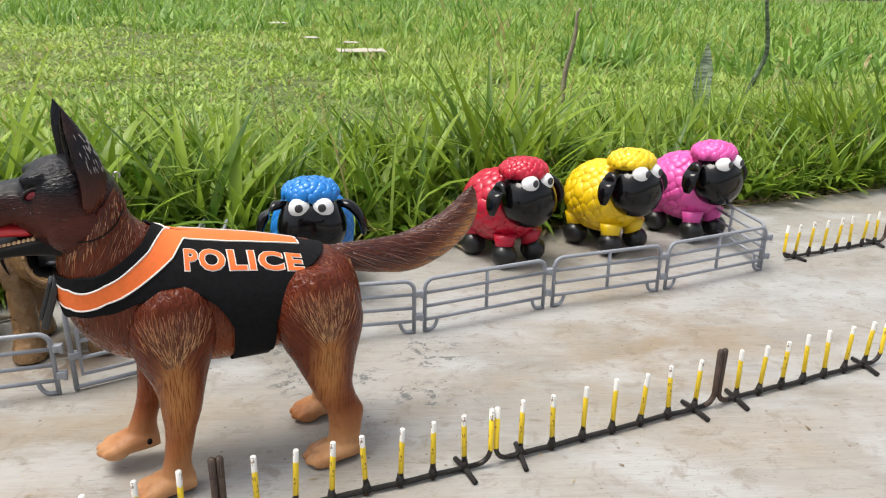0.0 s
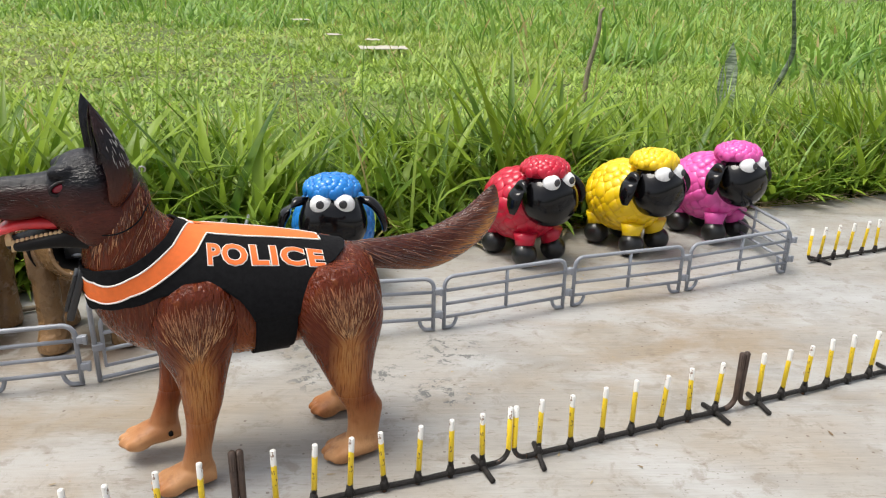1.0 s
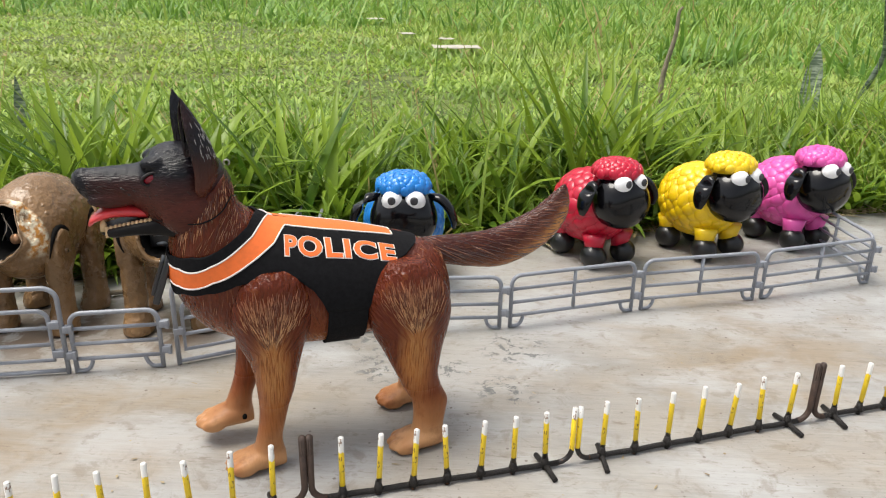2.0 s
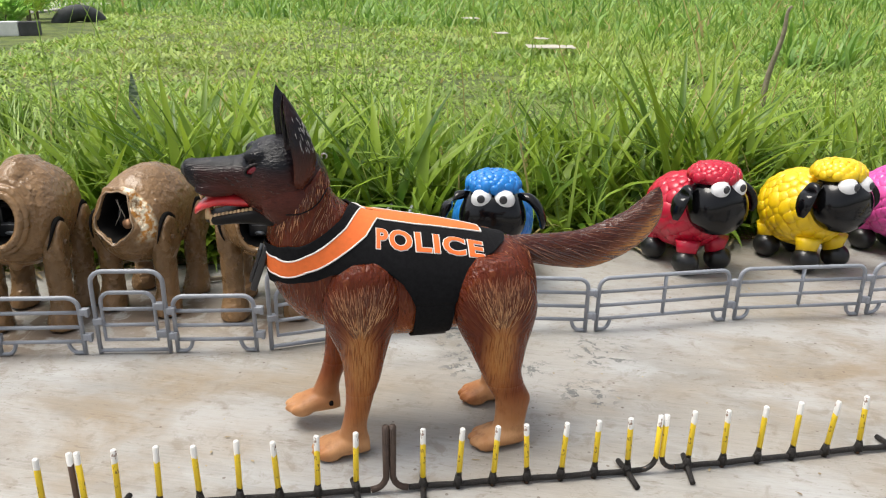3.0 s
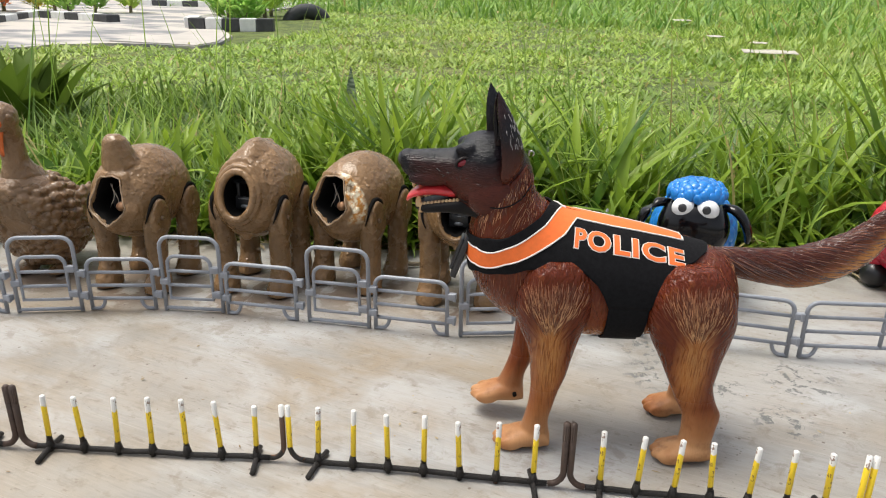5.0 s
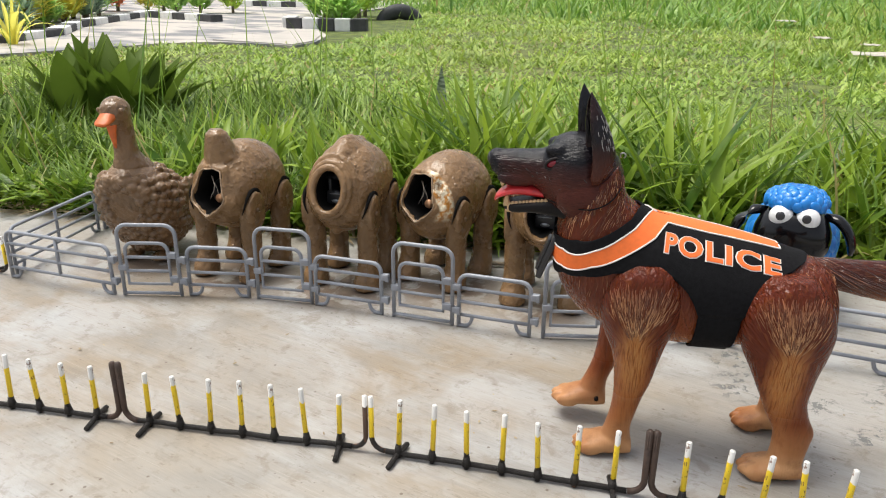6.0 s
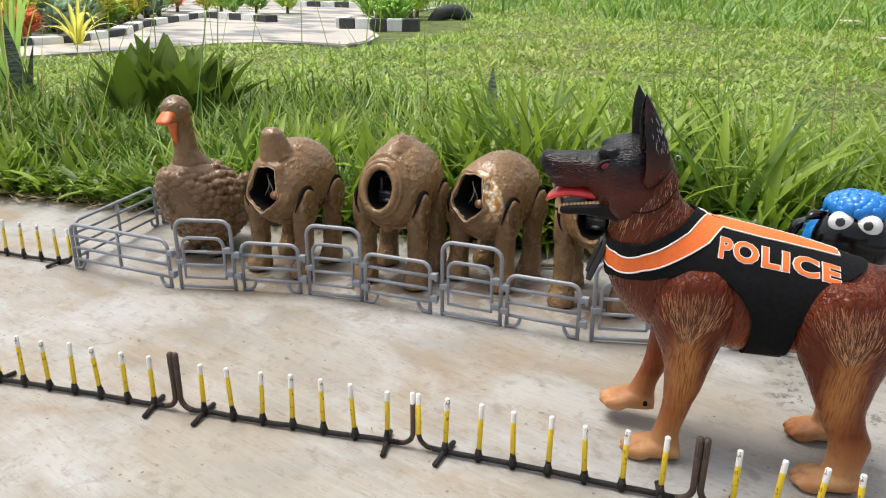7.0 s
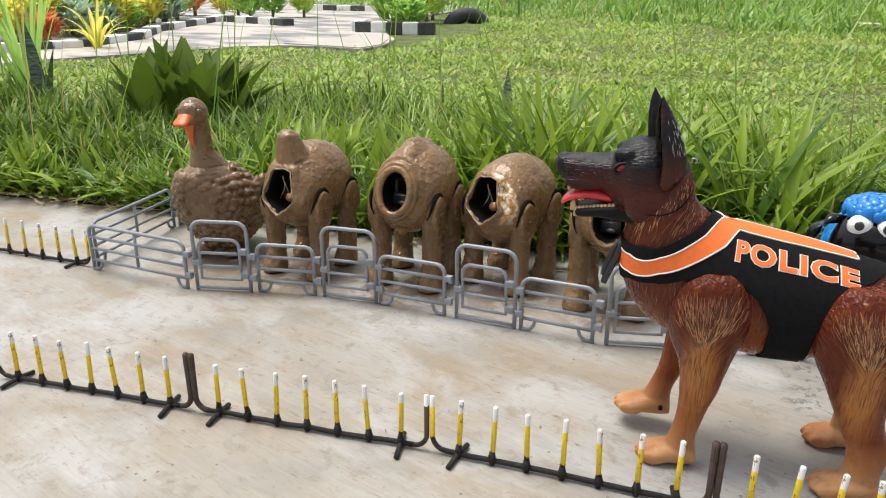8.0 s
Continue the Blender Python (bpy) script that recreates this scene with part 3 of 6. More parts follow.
# ======== grass ========
def blade_mesh(name, mat, base, length, width, heading, lean, curl, seg=3, fold=0.0, oval=False):
    """Many tapering blades in one mesh. All arguments but the first two are arrays."""
    n = len(base)
    cols = 3 if fold else 2
    t = np.linspace(0, 1, seg + 1)
    hx, hy = np.cos(heading), np.sin(heading)
    side = np.stack([-hy, hx, np.zeros(n)], 1)
    pos = base.copy()
    verts = np.zeros((n, seg + 1, cols, 3))
    for k in range(seg + 1):
        a = lean + curl * t[k]
        w = width * (0.10 + 0.90 * math.sin(math.pi * t[k] ** 1.15) - 0.10 * t[k] if oval else 0.62 + 1.1 * t[k] - 1.72 * t[k] ** 2.2) * 0.5
        w = np.maximum(w, width * 0.02)
        up = np.stack([-np.cos(a) * hx, -np.cos(a) * hy, np.sin(a)], 1)
        verts[:, k, 0] = pos - side * w[:, None]
        verts[:, k, -1] = pos + side * w[:, None]
        if fold:
            verts[:, k, 0] += up * (w * fold)[:, None]
            verts[:, k, -1] += up * (w * fold)[:, None]
            verts[:, k, 1] = pos
        step = (length / seg)[:, None] * np.stack([np.sin(a) * hx, np.sin(a) * hy, np.cos(a)], 1)
        pos = pos + step
    idx = np.arange(n * (seg + 1) * cols).reshape(n, seg + 1, cols)
    quads = np.stack([idx[:, :-1, :-1], idx[:, :-1, 1:], idx[:, 1:, 1:], idx[:, 1:, :-1]], -1).reshape(-1, 4)
    me = bpy.data.meshes.new(name)
    me.vertices.add(verts.size // 3)
    me.vertices.foreach_set("co", verts.reshape(-1))
    me.loops.add(quads.size)
    me.loops.foreach_set("vertex_index", quads.reshape(-1).astype(np.int32))
    me.polygons.add(len(quads))
    me.polygons.foreach_set("loop_start", np.arange(0, quads.size, 4, dtype=np.int32))
    me.update(calc_edges=True)
    me.materials.append(mat)
    me.shade_smooth()
    return me


rng = np.random.default_rng(7)


def on_ground(u, v, z=None):
    zz = np.full(len(u), -0.018) if z is None else z
    return np.stack([U.x * u + V.x * v, U.y * u + V.y * v, zz], 1)


def build_lawn():
    n = 640000
    v = EDGE + 0.10 + 11.5 * rng.random(n) ** 2.0
    left, right = 1.4 + (v - EDGE) * 1.1, 1.4 + (v - EDGE) * 1.4
    u = -left + (left + right) * rng.random(n)
    near = np.interp(u, [-3.97, -2.51, -2.45, -2.30, -2.10, -1.66, -1.39, -1.17], [1.78, 2.55, 2.90, 3.28, 3.62, 3.73, 3.66, 5.15])
    keep = ~((v > near + 0.05 + 0.03 * np.sin(u * 41)) & (u < -1.23 - 0.23 * np.maximum(v - 5.15, 0)))
    u, v = u[keep], v[keep]
    n = len(u)
    clump = np.array([noise.noise(Vector((a * 2.2, b * 2.2, 5))) + 0.7 * noise.noise(Vector((a * 9, b * 9, 2))) + 0.6 * noise.noise(Vector((a * 31, b * 31, 2))) for a, b in zip(u, v)])
    keep = rng.random(n) < 0.62 + 0.75 * clump
    u, v, clump = u[keep], v[keep], clump[keep]
    n = len(u)
    tall = np.clip((u - 0.15 * v) * 1.0, 0, 1) * np.clip((v - 2.2) * 0.6, 0, 1)
    far = np.clip((v - EDGE) / 6, 0, 1)
    L = (0.013 + 0.024 * rng.random(n) ** 1.5) * (1.05 + 0.60 * clump) * (1 + 0.55 * far + 1.6 * tall)
    W = (0.0036 + 0.0068 * rng.random(n)) * (1 + 1.2 * far)
    lean = (0.65 + 0.95 * rng.random(n)) * (1 - 0.45 * tall)
    me = blade_mesh("lawn", LAWN_A, on_ground(u, v), L, W, rng.random(n) * 6.283, lean, 0.2 + 0.8 * rng.random(n), 2)
    tagged(new("lawn", me), "short bright yellow-green lawn grass", "grass", kind="stuff")
    # taller weeds at the far end and the right of the lawn
    n = 120000
    y = 2.6 + 24.0 * rng.random(n) ** 2.0
    x = (-0.85 + 2.0 * rng.random(n)) * (y + 1.5)
    edge = np.interp(x, [-3.55, -2.44, -0.59, 0.12, 0.61, 1.40, 3.25], [6.79, 6.05, 5.61, 4.69, 3.74, 2.99, 2.61])
    tuft = np.array([noise.noise(Vector((a * 1.7, b * 1.7, 8))) + 0.6 * noise.noise(Vector((a * 6, b * 6, 3))) for a, b in zip(x, y)])
    keep = (y > edge + 0.35 * tuft) & (rng.random(n) < 0.42 + 1.3 * tuft)
    x, y, tuft = x[keep], y[keep], tuft[keep]
    n = len(x)
    me = blade_mesh("tall_weeds", WEED, on_ground(x * U.x + y * U.y, x * V.x + y * V.y), (0.035 + 0.13 * rng.random(n) ** 1.6) * (1 + 0.9 * tuft) * (1 + 0.06 * y), (0.005 + 0.012 * rng.random(n)) * (1 + 0.12 * y), rng.random(n) * 6.283, 0.1 + 1.0 * rng.random(n), 0.2 + 1.5 * rng.random(n), 4)
    tagged(new("tall_weeds", me), "taller green weeds at the edge of the lawn", "grass", kind="stuff")


TUFT_U = (-0.62, -0.50, -0.30, -0.10, 0.05, 0.20, 0.27, 0.34, 0.42, 0.60, 0.72, 0.90, 1.10, 1.40)
TUFT_H = (0.42, 0.58, 0.68, 0.88, 1.02, 0.94, 0.60, 0.56, 0.90, 0.92, 0.70, 0.64, 0.74, 0.84)


def build_edge_grass():
    # broad arching blades in tufts along the slab
    bu, bv, hd, ln = [], [], [], []
    for i in range(1650):
        u0 = -2.6 + 4.5 * rng.random()
        depth = rng.random() ** 1.4
        v0 = EDGE + 0.015 + 0.40 * depth
        k = int(5 + 6 * rng.random())
        tall = np.interp(u0, TUFT_U, TUFT_H)
        if rng.random() > 0.35 + 0.75 * tall:
            continue
        size = (0.74 + 0.30 * noise.noise(Vector((u0 * 5.1, v0 * 4, 1))) + 0.30 * rng.random()) * tall * (1 - 0.3 * depth)
        for j in range(k):
            bu.append(u0 + 0.02 * rng.normal())
            bv.append(max(EDGE + 0.006, v0 + 0.016 * rng.normal()))
            hd.append(rng.random() * 6.283)
            ln.append(size * (0.145 + 0.165 * rng.random()))
    # lower, denser, darker growth beyond the pen's end; its colour includes the gaps' shade
    n = 13500
    u = -2.9 + 4.9 * rng.random(n)
    v = EDGE + 0.012 + 0.58 * rng.random(n)
    fade = np.array([noise.noise(Vector((a * 3, b * 3, 6))) for a, b in zip(u, v)])
    keep = (v - EDGE < 0.40 + 0.30 * fade + 0.12 * rng.random(n)) & (u > -2.6 + 0.3 * fade) & (u < 1.8 + 0.3 * fade)
    u, v = u[keep], v[keep]
    n = len(u)
    size = 0.7 + 0.45 * np.array([noise.noise(Vector((a * 9, b * 9, 4))) for a, b in zip(u, v)])
    me = blade_mesh("low_growth", DARK_BLADE, on_ground(u, v), (0.062 + 0.074 * rng.random(n)) * size, 0.006 + 0.010 * rng.random(n), rng.random(n) * 6.283, 0.1 + 0.7 * rng.random(n), 0.3 + 1.3 * rng.random(n), 5, 0.3)
    tagged(new("low_growth", me), "low dark green weeds behind the slab", "grass", kind="stuff")
    # taller dark weeds that run back into the lawn at the pen's far end
    n = 12000
    u = -2.9 + 2.55 * rng.random(n)
    v = EDGE + 0.15 + 0.85 * rng.random(n) ** 1.2
    patch = np.array([noise.noise(Vector((a * 4, b * 4, 9))) for a, b in zip(u, v)])
    fade = np.array([noise.noise(Vector((a * 2, b * 2, 13))) for a, b in zip(u, v)])
    keep = (patch > -0.25) & (v - EDGE < 0.88 + 0.45 * fade - 0.15 * rng.random(n)) & (u < -0.45 + 0.30 * fade) & (u > -2.65 + 0.4 * fade)
    u, v = u[keep], v[keep]
    n = len(u)
    me = blade_mesh("back_weeds", DARK_BLADE, on_ground(u, v), 0.055 + 0.085 * rng.random(n), 0.004 + 0.009 * rng.random(n), rng.random(n) * 6.283, 0.05 + 0.7 * rng.random(n), 0.3 + 1.3 * rng.random(n), 4, 0.3)
    tagged(new("back_weeds", me), "dark green weeds running back into the lawn", "grass", kind="stuff")
    bu, bv, hd, ln = map(np.array, (bu, bv, hd, ln))
    lap = np.maximum(0, np.cos(hd + radians(70))) * np.clip(1 - (bv - EDGE) / 0.14, 0, 1)
    ln = ln * (1 - 0.6 * lap)
    n = len(bu)
    me = blade_mesh("broad_grass", BLADE_A, on_ground(bu, bv), ln, 0.009 + 0.011 * rng.random(n), hd, 0.08 + 0.35 * rng.random(n), 0.4 + 1.9 * rng.random(n) ** 1.5, 7, 0.35)
    tagged(new("broad_grass", me), "broad arching green grass blades at the slab edge", "grass", kind="stuff")
    # thin blades between and behind
    n = 11500
    u = -2.6 + 4.6 * rng.random(n)
    v = EDGE + 0.01 + 0.65 * rng.random(n) ** 1.3
    me = blade_mesh("thin_grass", BLADE_B, on_ground(u, v), (0.06 + 0.12 * rng.random(n)) * np.where(u < -0.62, 0.65, 1.1), 0.002 + 0.003 * rng.random(n), rng.random(n) * 6.283, 0.1 + 0.5 * rng.random(n), 0.3 + 1.2 * rng.random(n), 5)
    tagged(new("thin_grass", me), "thin light-green grass behind the slab", "grass", kind="stuff")
    # low leaves and creepers that lap over the slab's edge
    n = 1900
    u = -2.6 + 4.6 * rng.random(n)
    v = EDGE - 0.008 + 0.05 * rng.random(n)
    z = 0.002 + 0.02 * rng.random(n)
    me = blade_mesh("edge_leaves", BLADE_A, on_ground(u, v, z), 0.03 + 0.05 * rng.random(n), 0.006 + 0.008 * rng.random(n), rng.random(n) * 6.283, 0.7 + 0.5 * rng.random(n), 0.3 + 0.7 * rng.random(n), 4, 0.3)
    tagged(new("edge_leaves", me), "low green leaves lapping over the slab edge", "grass", kind="stuff")
    n = 3200
    u = -2.6 + 4.6 * rng.random(n)
    v = EDGE - 0.012 + 0.05 * rng.random(n) ** 1.5
    z = 0.0015 + 0.006 * rng.random(n)
    me = blade_mesh("dry_litter", DRY, on_ground(u, v, z), 0.012 + 0.04 * rng.random(n), 0.0015 + 0.004 * rng.random(n), rng.random(n) * 6.283, 1.45 + 0.1 * rng.random(n), 0.1 * rng.normal(size=n), 3)
    tagged(new("dry_litter", me), "dry brown straw and crumbs along the slab edge", "litter", kind="stuff")
    # tall thin stalks
    n = 130
    u = -2.0 + 3.5 * rng.random(n)
    v = EDGE + 0.05 + 0.9 * rng.random(n)
    me = blade_mesh("grass_stalks", BLADE_B, on_ground(u, v), 0.22 + 0.24 * rng.random(n), 0.0022 + 0.0012 * rng.random(n), rng.random(n) * 6.283, 0.02 + 0.25 * rng.random(n), 0.1 + 0.8 * rng.random(n), 8)
    tagged(new("grass_stalks", me), "tall thin seeding grass stalks", "grass", kind="stuff")


def build_crumbs():
    n = 170
    u = -0.75 + 1.55 * rng.random(n)
    v = 0.30 + 0.62 * rng.random(n) ** 0.8
    me = blade_mesh("slab_crumbs", DRY, on_ground(u, v, 0.0006 + 0.0008 * rng.random(n)), 0.0015 + 0.005 * rng.random(n) ** 3, 0.0008 + 0.0018 * rng.random(n), rng.random(n) * 6.283, 1.5 + 0.06 * rng.random(n), 0.05 * rng.normal(size=n), 2)
    tagged(new("slab_crumbs", me), "tiny brown crumbs scattered on the concrete", "litter", kind="stuff")
    g = Geo().tube([(0, 0, 0.0035), (0.012, 0.003, 0.0045), (0.026, 0.004, 0.0040), (0.038, 0.009, 0.0035)], [0.0022, 0.0028, 0.0024, 0.0015], 8)
    ob = new("dry_stick", g.mesh("dry_stick", TWIG))
    ob.matrix_world = pose(-0.350, 0.896, 0, 0, 0, 25)
    tagged(ob, "short dry brown stick lying on concrete", "stick")


build_lawn()
build_edge_grass()
build_crumbs()


# ======== toy fences ========
ROD = 0.0020


def corner(cx, cz, r, a0, a1, k=5):
    return [(cx + r * math.cos(radians(a0 + (a1 - a0) * i / k)), 0, cz + r * math.sin(radians(a0 + (a1 - a0) * i / k))) for i in range(k + 1)]


def place(a, b):
    """A pose at a, with x pointing at b; and the length between them."""
    d = Vector((b[0] - a[0], b[1] - a[1], 0))
    return pose(a[0], a[1], 0, 0, 0, math.degrees(math.atan2(d.y, d.x))), d.length


def clip_at(owner, x, z):
    g = Geo().box((x, 0, z), (0.0075, 0.0056, 0.0062), 0.0009)
    g.box((x + 0.0024, -0.0022, z), (0.003, 0.003, 0.0074), 0.0006)
    part("clip", g, GREY_PLASTIC, owner)


def fence_panel(a, b, label, posts=1, rails=4, h=0.0528):
    m, w = place(a, b)
    ob = thing("toy_fence", label, "toy fence", m, "toy corral fence")
    r = 0.009
    pts = [(0, 0, 0.001)] + corner(r, h - r, r, 180, 90) + corner(w - r, h - r, r, 90, 0) + [(w, 0, 0.001)]
    part("frame", Geo().tube(pts, ROD, 8), GREY_PLASTIC, ob)
    low = 0.0126
    for i in range(rails - 1):
        z = low + (h - low) * i / (rails - 1)
        part("rail", Geo().tube([(0, 0, z), (w, 0, z)], ROD * 0.88, 8), GREY_PLASTIC, ob)
    for i in range(posts):
        x = w * (i + 1) / (posts + 1)
        part("post", Geo().tube([(x, 0, low), (x, 0, h)], ROD * 0.9, 8), GREY_PLASTIC, ob)
    for x, s in ((0, 1), (w, -1)):
        pts = [(x, 0, 0.0022), (x + s * 0.006, 0, 0.0020)] + [(x + s * (0.006 + 0.007 * math.sin(radians(q))), 0, 0.0020 + 0.010 * (1 - math.cos(radians(q))) / 1.0) for q in (25, 50, 75, 90)]
        pts.append((x + s * 0.0125, 0, low))
        part("foot", Geo().tube(pts, ROD * 0.9, 8), GREY_PLASTIC, ob)
    for z in (0.017, 0.040):
        clip_at(ob, w + 0.0045, z)
    return ob


def fence_gate(a, b, label):
    m, w = place(a, b)
    ob = thing("toy_gate", label, "toy gate", m, "toy corral gates")
    h, r = 0.0760, 0.0105
    pts = [(0, 0, 0.001)] + corner(r, h - r, r, 180, 90) + corner(w - r, h - r, r, 90, 0) + [(w, 0, 0.001)]
    part("frame", Geo().tube(pts, ROD, 8), GREY_PLASTIC, ob)
    part("sill", Geo().tube([(0, 0, 0.0035), (w, 0, 0.0035)], ROD * 0.9, 8), GREY_PLASTIC, ob)
    x0, x1, z0, z1, r = 0.006, w - 0.009, 0.0135, 0.057, 0.0085
    pts = [(x0, 0, z0)] + corner(x0 + r, z1 - r, r, 180, 90) + corner(x1 - r, z1 - r, r, 90, 0) + [(x1, 0, z0)]
    leaf = part("gate_leaf", Geo().tube(pts, ROD * 0.9, 8, True), GREY_PLASTIC, ob)
    for z in (0.0275, 0.042):
        part("rail", Geo().tube([(x0, 0, z), (x1, 0, z)], ROD * 0.85, 8), GREY_PLASTIC, leaf)
    for z in (0.019, 0.0445):
        part("hinge", Geo().box((w - 0.005, 0, z), (0.0085, 0.0055, 0.0065), 0.0009), GREY_PLASTIC, ob)
    part("latch", Geo().box((0.002, 0, 0.031), (0.0085, 0.0056, 0.006), 0.0009), GREY_PLASTIC, ob)
    for z in (0.017, 0.040):
        clip_at(ob, w + 0.0045, z)
    return ob


PANEL = "grey plastic toy corral panel standing on the concrete"
GATE = "grey plastic toy corral gate, closed, on the concrete"
fence_panel((-0.7569, 0.5965), (-0.6241, 0.6254), PANEL)
fence_gate((-0.6146, 0.6308), (-0.5644, 0.6601), GATE)
fence_panel((-0.5585, 0.6668), (-0.5045, 0.6943), PANEL, 0)
fence_gate((-0.4948, 0.6980), (-0.4411, 0.7174), GATE)
fence_panel((-0.4357, 0.7183), (-0.3681, 0.7347), PANEL, 0)
fence_gate((-0.3563, 0.7383), (-0.2992, 0.7515), GATE)
fence_panel((-0.2934, 0.7536), (-0.2280, 0.7686), PANEL, 0)
fence_gate((-0.2164, 0.7734), (-0.1673, 0.8004), GATE)
fence_panel((-0.1626, 0.8038), (-0.1023, 0.8339), PANEL, 0)
SIDE = "grey plastic toy corral panel forming a pen's side"
HIDDEN = "grey plastic toy corral panel half hidden in grass"
fence_panel((-0.0992, 0.8409), (-0.1742, 0.9788), SIDE)
fence_panel((-0.1756, 0.9865), (-0.1803, 1.1187), HIDDEN)
fence_panel((-0.0849, 0.8503), (-0.1443, 0.9831), SIDE)
fence_panel((-0.1457, 0.9908), (-0.1601, 1.1304), HIDDEN)
fence_panel((-0.0763, 0.8462), (0.0529, 0.8644), PANEL)
fence_panel((0.0629, 0.8680), (0.1850, 0.9158), PANEL)
fence_panel((0.1956, 0.9200), (0.3178, 0.9560), PANEL)
fence_panel((0.3283, 0.9602), (0.4629, 1.0147), PANEL)
fence_panel((0.4656, 1.0237), (0.4555, 1.1696), SIDE)
fence_panel((-0.7614, 0.6036), (-0.8182, 0.7405), SIDE)
fence_panel((-0.8198, 0.7503), (-0.8672, 0.8841), "grey plastic toy corral panel half hidden behind a duck")


# ======== spiked barriers ========
SPIKE = Geo().tube([(0, 0, 0.0), (0, 0, 0.0435), (0, 0, 0.0440)], [0.0018, 0.0018, 0.0013], 10).mesh("spike", SPIKE_PAINT)


def barrier(a, b, dark_first, label, end_paint=None):
    """A bar with seven painted spikes, both ends bent up; one end is a tall dark post."""
    m, w = place(a, b)
    ob = thing("spiked_barrier", label, "barrier", m, "row of spiked barriers")
    rs = random.Random(int(a[0] * 1000))
    g, z = Geo(), 0.0032
    pts = [(0.012, 0, z)] + [(w * i / 12, 0.0006 * rs.uniform(-1, 1), z + 0.0004 * rs.uniform(-1, 1)) for i in range(2, 11)] + [(w - 0.012, 0, z)]
    g.tube(pts, 0.0019, 10)
    xs = [0.021 + (w - 0.042) * i / 6 for i in range(7)]
    for x in xs:
        g.tube([(x, 0, 0.003), (x, 0, 0.006), (x, 0, 0.010)], [0.0036, 0.0027, 0.0019], 8)
    part("bar", g, IRON, ob)
    for end, s in ((0.0021, 1), (w - 0.0021, -1)):
        dark = dark_first == (s > 0)
        h = 0.0485 if dark else 0.044
        bend = [(end + s * 0.0095 * (1 - math.sin(radians(q))), 0, z + 0.0095 * (1 - math.cos(radians(q)))) for q in (0, 20, 40, 60, 80, 90)]
        pts = bend + [(end, 0, h)]
        if dark:
            e = Geo().tube(pts, [0.0021] * 6 + [0.0024], 10)
            e.tube([(end, 0, h - 0.012), (end, 0, h - 0.001), (end, 0, h + 0.0010)], [0.0023, 0.0024, 0.0016], 10)
            part("end_post", e, RUSTY, ob, "tall dark rusty end post")
        else:
            part("end_post", Geo().tube(pts, 0.0018, 10), end_paint or SPIKE_PAINT, ob)
    for x in xs:
        sp = part("spike", SPIKE, None, ob)
        sp.location = (x, 0, 0.0)
        sp.rotation_euler = (radians(rs.uniform(-3, 3)), radians(rs.uniform(-3, 3)), rs.uniform(0, 6))
    for x in (xs[0], xs[-1]):
        k = rs.uniform(-0.004, 0.004)
        part("foot_rod", Geo().tube([(x - k, -0.016, 0.0021), (x, 0, 0.0034), (x + k, 0.013, 0.0021)], 0.0019, 8), IRON, ob)
    return ob


ROW = "iron barrier with yellow, white and black painted spikes"
NODES = [(-0.5891, 0.4202), (-0.4172, 0.4859), (-0.2453, 0.5530), (-0.0702, 0.6078), (0.0985, 0.6607), (0.2820, 0.7257), (0.4584, 0.7874)]
for i in range(6):
    barrier(NODES[i], NODES[i + 1], i % 2 == 1, ROW, WORN_PAINT if i == 1 else None)
FAR_ROW = "far iron barrier with yellow, white and black spikes"
barrier((0.5044, 1.0442), (0.6785, 1.1073), False, FAR_ROW)
barrier((0.6796, 1.1085), (0.8534, 1.1675), True, FAR_ROW)
barrier((-0.9575, 0.5429), (-0.7663, 0.5980), True, FAR_ROW)


# ======== toy sheep ========
def fib(n):
    g = math.pi * (3 - math.sqrt(5))
    for i in range(n):
        z = 1 - 2 * (i + 0.5) / n
        r = math.sqrt(1 - z * z)
        yield Vector((r * math.cos(g * i), r * math.sin(g * i), z))


def puffs(c, r, n, size, keep=lambda d: True, seed=1):
    """Lumpy moulded wool over an ellipsoid."""
    rs = random.Random(seed)
    g = Geo().ball(c, tuple(v * 0.955 for v in r), 24, 16)
    for d in fib(n):
        if not keep(d):
            continue
        p = Vector((c[0] + d.x * r[0], c[1] + d.y * r[1], c[2] + d.z * r[2]))
        q = d.to_track_quat("Z", "Y").to_matrix()
        s = size * rs.uniform(0.85, 1.2)
        g.ball(p, (s * rs.uniform(0.9, 1.3), s * rs.uniform(0.85, 1.1), s * 0.46), 10, 6, q @ Matrix.Rotation(rs.uniform(0, 3), 3, "Z"))
    return g


